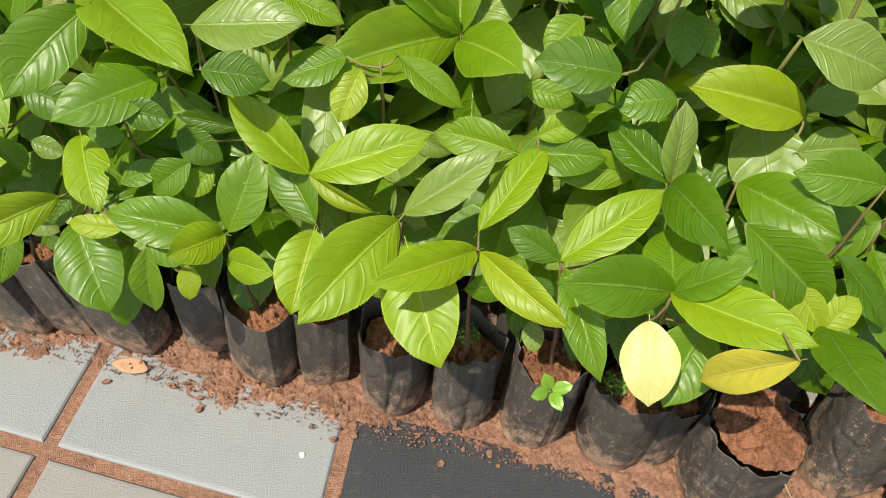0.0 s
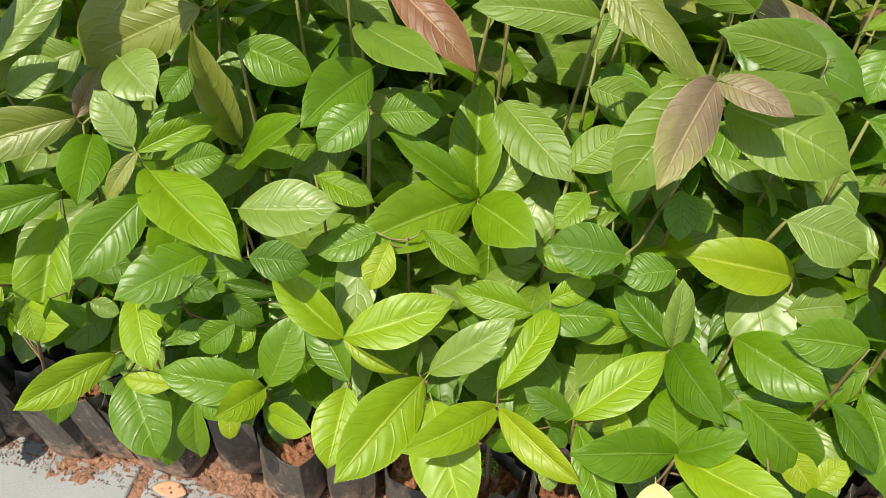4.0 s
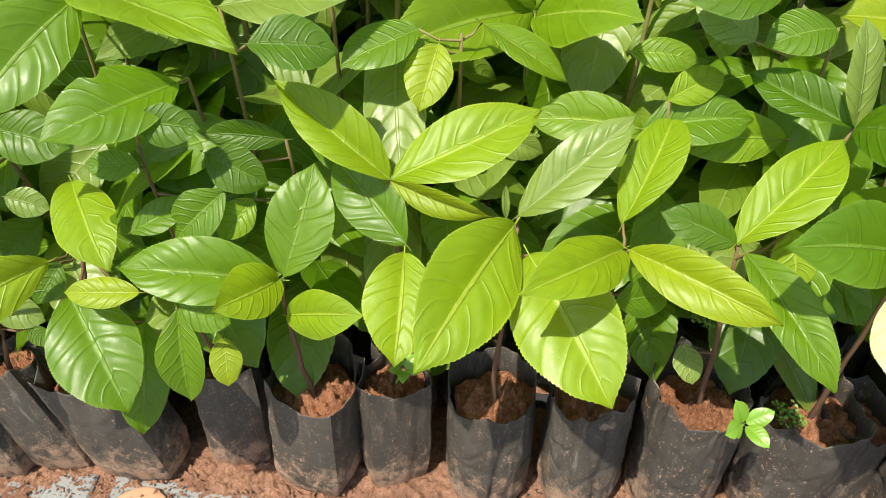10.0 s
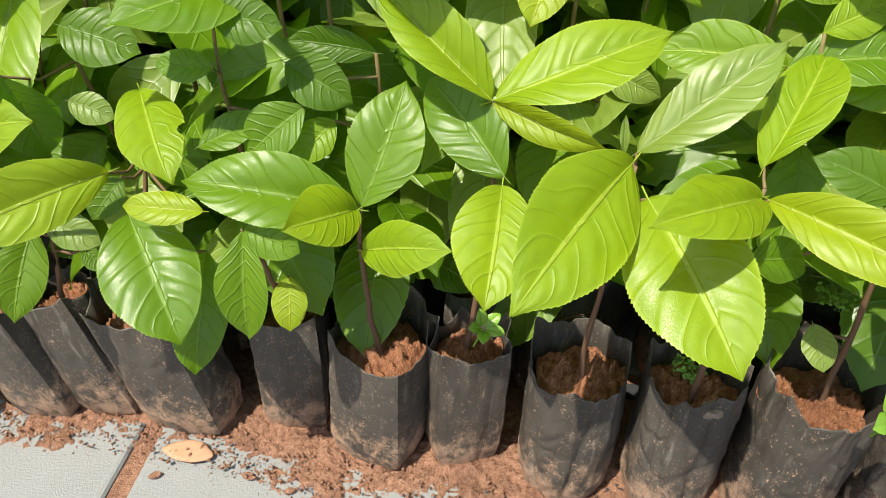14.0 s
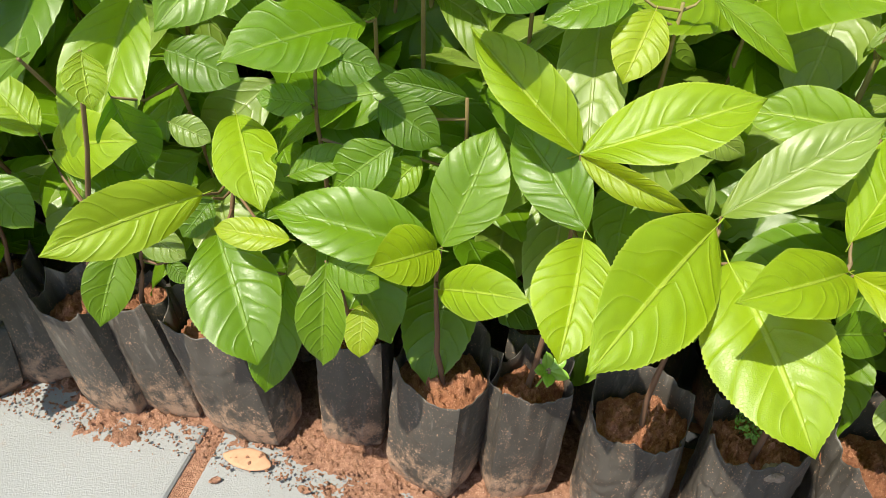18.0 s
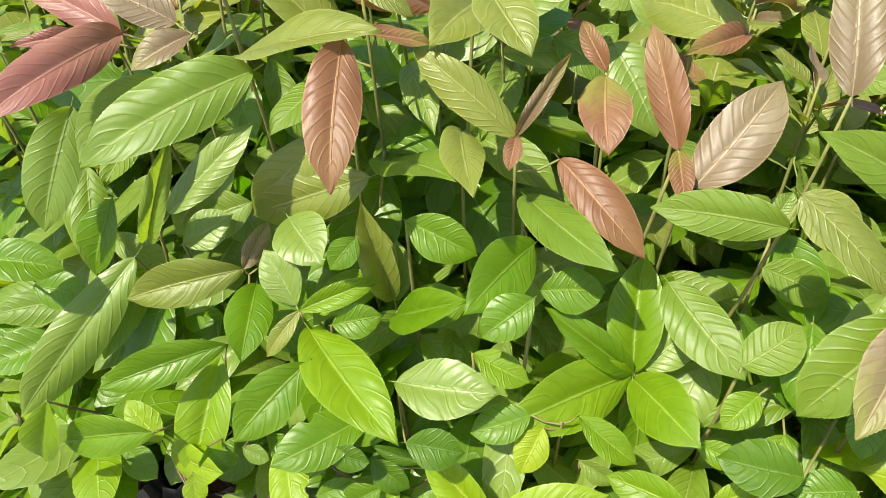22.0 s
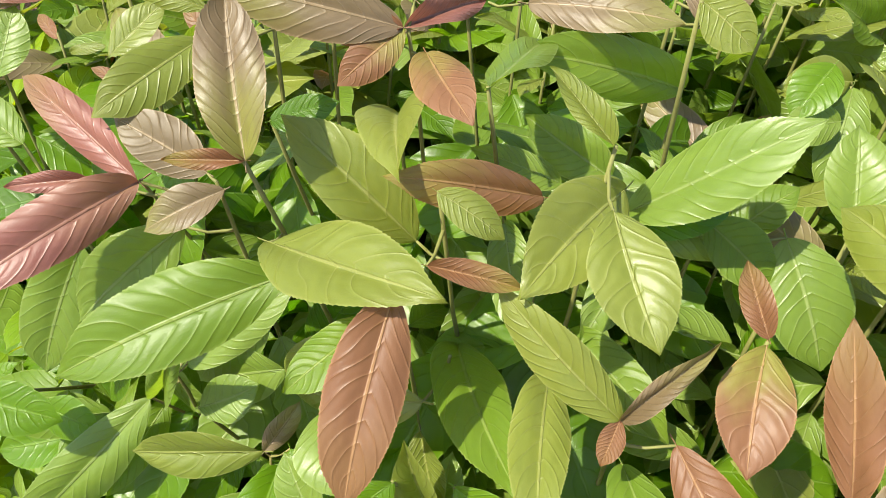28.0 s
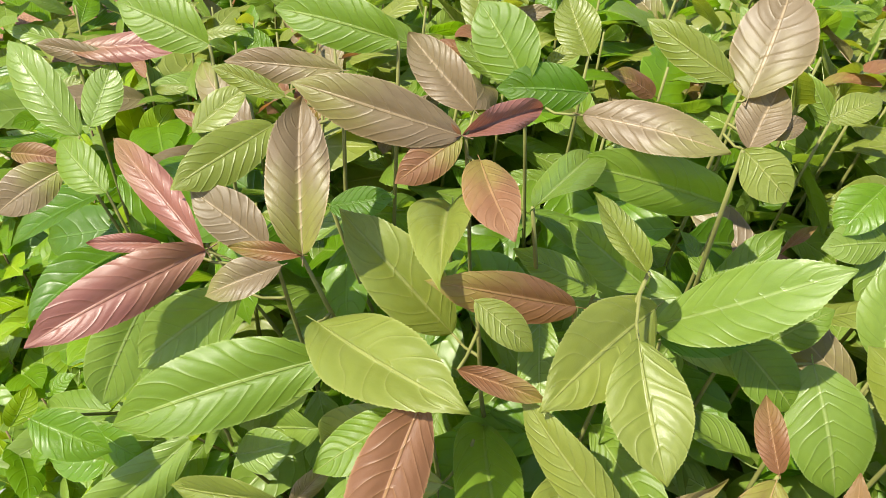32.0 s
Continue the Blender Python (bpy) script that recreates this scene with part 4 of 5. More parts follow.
plant("seedling", -0.333, 1.008, (0.026, -0.070, 0.571), 30, 0.048, 0.180, 0, 8, "young seedling with olive and green leaves in black bag", 0, [
    (0.023, -0.065, 0.578, -0.016, -0.083, 0.754, 0.050, "olive", "broad", 9, 4),
    (0.027, -0.079, 0.559, 0.138, -0.190, 0.701, 0.058, "green", "broad", 26, 0),
    (0.027, -0.067, 0.575, 0.017, -0.015, 0.649, 0.046, "pale", "broad", 9, 1),
])
plant("seedling", -0.557, 0.999, (0.036, -0.076, 0.605), 31, 0.048, 0.180, 0, 8, "young seedling with olive and mauve-bronze leaves in black bag", 0, [
    (0.031, -0.078, 0.615, -0.141, -0.127, 0.567, 0.065, "olive", "broad", -20, 0),
    (0.031, -0.078, 0.615, 0.058, -0.032, 0.671, 0.033, "mauve", "oval", 39, 4),
    (0.045, -0.074, 0.585, 0.070, -0.206, 0.559, 0.065, "green", "oval", -19, 1),
    (0.068, -0.076, 0.644, 0.135, -0.134, 0.601, 0.056, "green", "broad", -5, 3),
    (0.032, -0.068, 0.582, 0.077, -0.128, 0.538, 0.060, "green", "broad", -8, 0),
])
plant("seedling", -0.643, 0.996, (0.124, -0.174, 0.561), 32, 0.048, 0.180, 0, 8, "young seedling with green and bright lime leaves in black bag", 0, [
    (0.124, -0.174, 0.561, -0.035, -0.255, 0.521, 0.056, "green", "broad", -18, 0),
    (0.097, -0.148, 0.507, 0.081, -0.271, 0.358, 0.077, "lime", "broad", -21, 1),
])
plant("seedling", -0.634, 1.084, (0.041, -0.361, 0.477), 33, 0.048, 0.180, 0, 8, "young seedling with green leaves in black bag", 0, [
    (0.041, -0.361, 0.477, -0.126, -0.353, 0.405, 0.059, "green", "broad", -10, 0),
])
plant("seedling", -0.740, 0.976, (0.000, -0.254, 0.507), 34, 0.048, 0.180, 0, 8, "young seedling with bright lime leaves in black bag", 0, [
    (0.000, -0.254, 0.507, -0.038, -0.267, 0.380, 0.055, "lime", "broad", -41, 1),
])
plant("seedling", -0.330, 1.096, (0.023, -0.322, 0.522), 36, 0.048, 0.180, 0, 8, "young seedling with one notched green leaf in black bag", 0, [
    (0.017, -0.332, 0.522, -0.080, -0.419, 0.508, 0.068, "green", "broad", -13, 3),
])
plant("seedling", -0.053, 0.929, (-0.004, -0.148, 0.556), 37, 0.048, 0.180, 0, 8, "young seedling with bright lime and green leaves in black bag", 0, [
    (0.017, -0.140, 0.563, 0.100, -0.164, 0.513, 0.040, "lime", "broad", 8, 0),
    (-0.043, -0.149, 0.561, -0.116, -0.176, 0.539, 0.050, "green", "oval", -8, 0),
    (-0.025, -0.156, 0.549, -0.047, -0.195, 0.499, 0.044, "gold", "oval", -3, 1),
])
plant("sapling", 0.078, 1.005, (-0.016, -0.066, 0.676), 38, 0.048, 0.180, 0, 8, "knee-high sapling with green leaves in black bag", 1, [
    (-0.016, -0.066, 0.676, 0.077, -0.182, 0.632, 0.073, "green", "long", 15, 0),
])
plant("sapling", 0.153, 0.898, (-0.004, -0.064, 0.643), 39, 0.048, 0.180, 0, 8, "knee-high sapling with green leaves in black bag", 1, [
    (-0.004, -0.064, 0.643, 0.065, -0.023, 0.687, 0.062, "green", "long", 3, 0),
    (-0.035, -0.095, 0.527, 0.031, -0.116, 0.524, 0.034, "lime", "broad", 4, 2),
])
plant("sapling", -0.416, 1.126, (0.073, -0.091, 0.769), 40, 0.048, 0.180, 0, 8, "knee-high sapling with olive leaves in black bag", 1, [
    (0.069, -0.157, 0.766, -0.124, -0.141, 0.664, 0.071, "olive", "long", -26, 1),
])
plant("seedling", 0.233, 0.931, (-0.116, -0.192, 0.473), 41, 0.048, 0.180, 0, 8, "young seedling with bright lime and green leaves in black bag", 0, [
    (-0.116, -0.192, 0.473, -0.223, -0.157, 0.473, 0.050, "lime", "broad", -6, 0),
    (-0.116, -0.192, 0.473, -0.011, -0.207, 0.487, 0.055, "green", "broad", 4, 1),
])
plant("sapling", 0.188, 1.032, (0.000, -0.030, 0.716), 42, 0.048, 0.180, 0, 8, "knee-high sapling with pale green and dull green leaves in black bag", 1, [
    (0.001, -0.021, 0.731, 0.024, 0.012, 0.773, 0.037, "pale", "long", 9, 3),
    (-0.002, -0.048, 0.686, 0.096, -0.058, 0.652, 0.059, "green", "long", 21, 1),
])
plant("sapling", -0.718, 1.069, (0.051, -0.116, 0.650), 43, 0.048, 0.180, 0, 8, "knee-high sapling with pale green leaves in black bag", 1, [
    (0.064, -0.104, 0.666, 0.176, -0.016, 0.782, 0.055, "pale", "long", 30, 0),
    (0.039, -0.129, 0.635, 0.139, -0.176, 0.845, 0.034, "pale", "long", 68, 3),
    (0.051, -0.063, 0.676, 0.018, -0.112, 0.619, 0.036, "pale", "long", -20, 3),
])
plant("sapling", -0.807, 1.050, (0.000, -0.030, 0.691), 45, 0.048, 0.180, 0, 8, "knee-high sapling with green leaves in black bag", 1, [
    (0.000, -0.030, 0.691, 0.033, -0.126, 0.552, 0.056, "green", "long", -24, 1),
    (0.062, -0.076, 0.671, 0.029, -0.123, 0.554, 0.066, "green", "broad", -20, 1),
])
plant("seedling", -0.693, 1.154, (-0.012, -0.220, 0.597), 46, 0.048, 0.180, 0, 8, "young seedling with pale green leaves in black bag", 0, [
    (-0.012, -0.220, 0.597, -0.160, -0.395, 0.392, 0.078, "pale", "long", -29, 1),
])
plant("seedling", -0.891, 1.036, (0.042, -0.152, 0.558), 47, 0.048, 0.180, 0, 8, "young seedling with green leaves in black bag", 0, [
    (0.042, -0.152, 0.558, 0.127, -0.147, 0.547, 0.059, "green", "oval", 9, 0),
])
plant("sapling", -0.331, 1.184, (-0.017, -0.283, 0.713), 48, 0.048, 0.180, 0, 8, "knee-high sapling with green leaves in black bag", 1, [
    (-0.017, -0.283, 0.713, -0.048, -0.314, 0.677, 0.039, "green", "broad", -21, 0),
    (0.010, -0.234, 0.612, -0.095, -0.288, 0.571, 0.058, "lime", "broad", -12, 1),
])
plant("sapling", -0.550, 1.096, (-0.067, -0.168, 0.641), 49, 0.048, 0.180, 0, 8, "knee-high sapling with pale green leaves in black bag", 1, [
    (-0.067, -0.168, 0.641, -0.002, -0.131, 0.679, 0.057, "pale", "broad", 26, 0),
])
plant("sapling", -0.256, 1.048, (-0.028, -0.144, 0.748), 50, 0.048, 0.180, 0, 8, "knee-high sapling with green leaves in black bag", 1, [
    (-0.028, -0.144, 0.748, 0.070, -0.155, 0.714, 0.060, "green", "broad", 15, 1),
])
plant("seedling", -0.156, 0.933, (-0.021, -0.116, 0.617), 51, 0.048, 0.180, 0, 8, "young seedling with bright lime leaves in black bag", 0, [
    (-0.021, -0.116, 0.617, 0.056, -0.126, 0.588, 0.043, "lime", "broad", 9, 0),
])
plant("seedling", -0.494, 1.165, (0.114, -0.299, 0.583), 52, 0.048, 0.180, 0, 8, "young seedling with green leaves in black bag", 0, [
    (0.114, -0.299, 0.583, 0.182, -0.279, 0.596, 0.049, "green", "broad", 16, 1),
])
plant("sapling", 0.271, 1.011, (-0.036, -0.115, 0.676), 53, 0.048, 0.180, 0, 8, "knee-high sapling with bright lime and green leaves in black bag", 1, [
    (-0.096, -0.193, 0.617, -0.137, -0.226, 0.581, 0.043, "lime", "broad", 0, 1),
    (-0.060, -0.217, 0.578, -0.081, -0.253, 0.532, 0.042, "lime", "oval", 7, 1),
    (-0.036, -0.115, 0.676, -0.041, -0.203, 0.593, 0.064, "green", "broad", 11, 1),
])
plant("sapling", -0.410, 1.218, (0.047, -0.290, 0.968), 54, 0.048, 0.180, 0, 8, "tall sapling with bronze and olive leaves in black bag", 1, [
    (0.047, -0.290, 0.968, 0.065, -0.425, 0.849, 0.064, "bronze", "long", -9, 0),
    (-0.000, -0.221, 0.805, -0.128, -0.234, 0.663, 0.071, "olive", "long", -11, 1),
    (-0.052, -0.266, 0.694, 0.018, -0.339, 0.678, 0.078, "pale", "broad", -5, 1),
    (0.057, -0.235, 0.686, 0.101, -0.281, 0.596, 0.042, "olive", "long", 6, 3),
])
plant("sapling", -0.185, 1.099, (-0.047, -0.092, 0.828), 55, 0.048, 0.180, 0, 8, "knee-high sapling with olive leaves in black bag", 1, [
    (-0.047, -0.092, 0.828, -0.009, -0.266, 0.848, 0.054, "olive", "long", 0, 0),
])
plant("sapling", -0.442, 1.300, (0.091, -0.210, 0.716), 56, 0.048, 0.180, 0, 8, "knee-high sapling with green leaves in black bag", 1, [
    (0.091, -0.210, 0.716, 0.220, -0.433, 0.848, 0.072, "green", "long", -1, 0),
])
plant("sapling", -0.111, 1.145, (-0.047, -0.170, 0.847), 57, 0.048, 0.180, 0, 8, "knee-high sapling with bronze and olive leaves in black bag", 1, [
    (0.011, -0.147, 0.808, 0.130, -0.244, 0.736, 0.059, "bronze", "long", 15, 1),
    (-0.047, -0.170, 0.847, -0.185, -0.148, 0.942, 0.051, "olive", "long", -5, 1),
    (-0.047, -0.170, 0.847, 0.007, -0.136, 0.948, 0.021, "mauve", "long", 20, 3),
    (-0.047, -0.170, 0.847, -0.051, -0.203, 0.815, 0.024, "bronze", "long", 1, 3),
])
plant("sapling", -0.028, 1.127, (-0.026, -0.049, 0.898), 58, 0.048, 0.180, 0, 8, "tall sapling with bronze leaves in black bag", 1, [
    (-0.026, -0.052, 0.895, -0.015, -0.162, 0.841, 0.066, "bronze", "broad", 8, 0),
    (-0.026, -0.047, 0.900, -0.066, -0.006, 0.948, 0.030, "bronze", "long", -12, 3),
])
plant("sapling", -0.006, 1.024, (0.045, -0.049, 0.852), 59, 0.048, 0.180, 0, 8, "tall sapling with bronze leaves in black bag", 1, [
    (0.045, -0.049, 0.852, -0.007, 0.031, 0.977, 0.048, "bronze", "long", -14, 0),
    (0.045, -0.049, 0.852, 0.059, -0.093, 0.806, 0.030, "bronze", "long", 13, 3),
])
plant("sapling", -0.128, 1.280, (0.000, -0.030, 0.876), 60, 0.048, 0.180, 0, 8, "tall sapling with pale green and green leaves in black bag", 1, [
    (0.090, -0.002, 0.863, 0.176, -0.081, 0.751, 0.095, "pale", "long", 7, 1),
    (0.000, -0.030, 0.876, 0.097, -0.045, 0.819, 0.067, "green", "long", 8, 1),
])
plant("sapling", -0.594, 1.172, (-0.014, -0.146, 0.924), 61, 0.048, 0.180, 0, 8, "tall sapling with wine-red and mauve-bronze leaves in black bag", 1, [
    (-0.083, -0.180, 0.923, -0.278, -0.122, 0.964, 0.043, "wine", "long", 8, 0),
    (-0.083, -0.180, 0.923, -0.173, -0.361, 0.878, 0.061, "wine", "long", -25, 0),
    (-0.024, -0.145, 0.930, -0.126, -0.150, 0.970, 0.057, "mauve", "long", 1, 0),
    (-0.129, -0.199, 0.924, -0.202, -0.240, 0.917, 0.021, "wine", "long", -13, 3),
    (-0.003, -0.148, 0.918, -0.066, -0.211, 0.886, 0.045, "mauve", "broad", -18, 1),
    (-0.163, -0.210, 0.826, -0.199, -0.297, 0.669, 0.072, "pale", "long", -31, 0),
    (-0.058, -0.162, 0.856, -0.129, -0.276, 0.779, 0.075, "pale", "broad", -21, 0),
    (0.024, -0.136, 0.752, -0.060, -0.209, 0.623, 0.070, "pale", "long", -15, 1),
])
plant("sapling", -0.527, 1.289, (0.003, -0.317, 1.017), 62, 0.048, 0.180, 0, 8, "tall sapling with mauve-bronze and olive leaves in black bag", 1, [
    (0.003, -0.317, 1.017, -0.058, -0.232, 1.125, 0.061, "mauve", "long", 19, 3),
    (0.005, -0.303, 0.908, 0.208, -0.370, 0.994, 0.082, "olive", "broad", -1, 0),
    (0.040, -0.336, 0.908, -0.127, -0.483, 0.836, 0.083, "green", "long", -12, 0),
    (0.003, -0.317, 1.017, -0.062, -0.347, 1.017, 0.018, "bronze", "long", -10, 3),
    (-0.007, -0.293, 0.681, -0.118, -0.320, 0.625, 0.075, "pale", "broad", -18, 0),
])
plant("sapling", -0.239, 1.166, (0.000, -0.030, 1.019), 63, 0.048, 0.180, 0, 8, "tall sapling with olive and pale green leaves in black bag", 1, [
    (0.020, -0.006, 0.957, -0.031, -0.185, 0.955, 0.079, "olive", "broad", -9, 0),
    (0.028, 0.031, 0.899, 0.171, 0.052, 1.053, 0.078, "pale", "long", 10, 0),
    (0.019, -0.102, 1.005, 0.090, -0.199, 0.958, 0.071, "olive", "broad", 0, 0),
    (0.000, -0.030, 1.019, -0.075, -0.010, 1.071, 0.030, "olive", "long", 14, 3),
])
plant("sapling", -0.511, 1.375, (0.025, -0.163, 0.928), 64, 0.048, 0.180, 0, 8, "tall sapling with olive leaves in black bag", 1, [
    (0.025, -0.163, 0.928, 0.115, -0.372, 1.034, 0.074, "olive", "broad", -16, 1),
])
plant("sapling", -0.327, 1.272, (-0.041, -0.244, 0.998), 65, 0.048, 0.180, 0, 8, "tall sapling with olive and bronze leaves in black bag", 1, [
    (-0.071, -0.214, 0.899, -0.206, -0.230, 1.021, 0.075, "olive", "broad", 3, 1),
    (-0.041, -0.244, 0.998, 0.027, -0.245, 0.968, 0.035, "olive", "long", 1, 1),
    (-0.027, -0.295, 0.959, 0.056, -0.272, 0.945, 0.025, "bronze", "long", 3, 3),
])
plant("sapling", -0.242, 1.264, (-0.050, -0.137, 0.944), 66, 0.048, 0.180, 0, 8, "tall sapling with bronze leaves in black bag", 1, [
    (-0.050, -0.137, 0.944, -0.171, -0.249, 1.011, 0.048, "bronze", "long", -13, 1),
])
plant("sapling", -0.428, 1.401, (-0.037, -0.221, 1.058), 67, 0.048, 0.180, 0, 8, "tall sapling with bronze and mauve-bronze leaves in black bag", 1, [
    (-0.042, -0.224, 1.058, -0.214, -0.294, 1.096, 0.060, "mauve", "long", -16, 1),
    (-0.041, -0.201, 1.078, -0.135, -0.188, 1.132, 0.050, "mauve", "long", -5, 3),
    (-0.014, -0.229, 1.040, 0.068, -0.319, 1.040, 0.055, "bronze", "long", -1, 0),
    (-0.042, -0.224, 1.058, 0.002, -0.096, 1.045, 0.035, "wine", "long", 38, 3),
    (-0.042, -0.224, 1.058, -0.107, -0.262, 1.049, 0.035, "bronze", "long", -20, 0),
    (-0.042, -0.224, 1.058, -0.085, -0.288, 1.015, 0.042, "bronze", "long", -21, 1),
])
plant("sapling", -0.404, 1.486, (-0.059, -0.156, 1.047), 68, 0.048, 0.180, 0, 8, "tall sapling with mauve-bronze and green leaves in black bag", 1, [
    (0.021, -0.169, 1.043, 0.191, -0.166, 1.062, 0.058, "mauve", "long", 17, 1),
    (-0.059, -0.156, 1.047, -0.148, -0.125, 1.116, 0.077, "green", "long", -3, 0),
    (0.010, -0.125, 1.047, -0.089, -0.176, 1.041, 0.058, "deep", "long", -21, 0),
])
plant("sapling", -0.198, 1.416, (0.000, -0.030, 0.949), 69, 0.048, 0.180, 0, 8, "tall sapling with green leaves in black bag", 1, [
    (0.000, -0.030, 0.949, -0.174, -0.174, 1.028, 0.068, "green", "long", -21, 0),
])
plant("sapling", -0.448, 1.562, (0.003, -0.037, 1.005), 70, 0.048, 0.180, 0, 8, "tall sapling with olive leaves in black bag", 1, [
    (0.003, -0.037, 1.005, -0.059, -0.002, 1.065, 0.063, "olive", "long", -3, 3),
])
plant("sapling", -0.318, 1.486, (-0.038, -0.375, 1.060), 71, 0.048, 0.180, 0, 8, "tall sapling with pale green leaves in black bag", 1, [
    (-0.038, -0.375, 1.060, -0.033, -0.182, 1.016, 0.048, "pale", "long", 20, 0),
])
plant("sapling", -0.120, 1.456, (-0.086, -0.249, 1.137), 72, 0.048, 0.180, 0, 8, "tall sapling with olive leaves in black bag", 1, [
    (-0.086, -0.249, 1.137, -0.030, -0.255, 1.106, 0.044, "olive", "oval", 15, 1),
])
plant("sapling", -0.233, 1.496, (-0.002, -0.076, 1.082), 73, 0.048, 0.180, 0, 8, "tall sapling with mauve-bronze and olive leaves in black bag", 1, [
    (-0.013, -0.074, 1.088, -0.130, -0.081, 1.133, 0.044, "olive", "long", -20, 1),
    (0.009, -0.078, 1.075, 0.002, 0.025, 1.176, 0.091, "mauve", "long", 3, 0),
    (0.044, -0.094, 1.044, 0.079, -0.059, 1.062, 0.029, "mauve", "long", 15, 3),
    (0.033, -0.111, 1.033, 0.037, -0.049, 1.090, 0.058, "mauve", "long", 4, 3),
])
plant("sapling", -0.647, 1.242, (0.009, -0.044, 1.065), 74, 0.048, 0.180, 0, 8, "tall sapling with olive and mauve-bronze leaves in black bag", 1, [
    (-0.034, -0.117, 1.014, -0.079, -0.242, 0.981, 0.057, "olive", "long", -30, 1),
    (0.009, -0.044, 1.065, -0.116, -0.104, 1.062, 0.038, "mauve", "long", -21, 1),
    (-0.035, -0.092, 1.038, -0.125, -0.114, 1.057, 0.026, "olive", "long", -12, 1),
    (-0.111, -0.168, 1.000, -0.077, -0.105, 1.044, 0.040, "olive", "broad", 30, 0),
])
plant("sapling", -0.608, 1.321, (0.013, -0.072, 1.095), 75, 0.048, 0.180, 0, 8, "tall sapling with green leaves in black bag", 1, [
    (0.013, -0.072, 1.095, -0.128, -0.120, 1.110, 0.062, "green", "long", -20, 0),
])
plant("sapling", -0.780, 1.171, (0.000, -0.030, 1.073), 76, 0.048, 0.180, 0, 8, "tall sapling with green leaves in black bag", 1, [
    (0.000, -0.030, 1.073, -0.115, -0.054, 1.100, 0.062, "green", "long", -11, 0),
])
plant("sapling", -1.067, 1.196, (0.000, -0.030, 0.957), 77, 0.048, 0.180, 0, 8, "tall sapling with wine-red and mauve-bronze leaves in black bag", 1, [
    (0.000, -0.030, 0.957, 0.142, 0.058, 0.979, 0.044, "wine", "long", 25, 0),
    (0.061, -0.008, 0.951, -0.055, -0.053, 0.959, 0.029, "mauve", "long", -16, 1),
    (0.063, -0.080, 0.882, 0.054, -0.013, 0.949, 0.055, "pale", "long", 34, 0),
])
plant("sapling", -0.995, 1.245, (-0.013, -0.165, 0.858), 78, 0.048, 0.180, 0, 8, "tall sapling with pale green and mauve-bronze leaves in black bag", 1, [
    (-0.017, -0.143, 0.872, -0.161, -0.115, 0.962, 0.063, "pale", "long", 12, 1),
    (-0.010, -0.188, 0.845, -0.066, -0.269, 0.792, 0.062, "mauve", "long", -31, 0),
    (-0.079, -0.209, 0.855, -0.012, -0.178, 0.855, 0.033, "bronze", "long", 13, 3),
])
plant("sapling", -0.867, 1.174, (-0.049, -0.121, 0.849), 79, 0.048, 0.180, 0, 8, "knee-high sapling with green leaves in black bag", 1, [
    (-0.049, -0.121, 0.849, -0.162, -0.094, 0.875, 0.057, "green", "long", 9, 1),
])
plant("sapling", -0.909, 1.248, (0.044, -0.425, 0.654), 80, 0.048, 0.180, 0, 8, "knee-high sapling with green leaves in black bag", 1, [
    (0.044, -0.425, 0.654, 0.155, -0.397, 0.633, 0.063, "green", "broad", -7, 1),
])
plant("sapling", -0.155, 1.537, (-0.046, -0.349, 0.886), 83, 0.048, 0.180, 0, 8, "tall sapling with dark green leaves in black bag", 1, [
    (-0.046, -0.349, 0.886, 0.050, -0.277, 0.912, 0.065, "deep", "long", 8, 1),
])
plant("sapling", -0.011, 1.654, (0.000, -0.030, 0.909), 84, 0.048, 0.180, 0, 8, "tall sapling with pale green and green leaves in black bag", 1, [
    (0.031, -0.076, 0.852, -0.044, -0.124, 0.838, 0.061, "pale", "long", -12, 0),
    (0.000, -0.030, 0.909, -0.033, -0.105, 0.851, 0.068, "green", "broad", -3, 1),
])
plant("sapling", -0.115, 1.669, (0.000, -0.030, 0.968), 85, 0.048, 0.180, 0, 8, "tall sapling with olive leaves in black bag", 1, [
    (0.000, -0.030, 0.968, 0.055, 0.026, 0.997, 0.047, "olive", "long", 14, 1),
])
plant("sapling", 0.032, 1.344, (0.000, -0.030, 0.867), 86, 0.048, 0.180, 0, 8, "tall sapling with pale green leaves in black bag", 1, [
    (0.000, -0.030, 0.867, -0.032, 0.051, 0.958, 0.074, "pale", "broad", -7, 1),
])
plant("sapling", 0.275, 1.099, (-0.005, -0.334, 0.810), 87, 0.048, 0.180, 0, 8, "knee-high sapling with green and mauve-bronze leaves in black bag", 1, [
    (-0.005, -0.334, 0.810, -0.074, -0.447, 0.742, 0.059, "mauve", "long", -1, 0),
    (-0.005, -0.334, 0.810, 0.065, -0.388, 0.803, 0.039, "mauve", "long", 15, 1),
    (-0.005, -0.334, 0.810, 0.190, -0.259, 0.760, 0.054, "green", "long", 14, 0),
    (-0.005, -0.334, 0.810, -0.095, -0.370, 0.678, 0.081, "green", "long", -5, 0),
    (0.031, -0.295, 0.761, 0.178, -0.350, 0.720, 0.110, "green", "long", 14, 1),
])
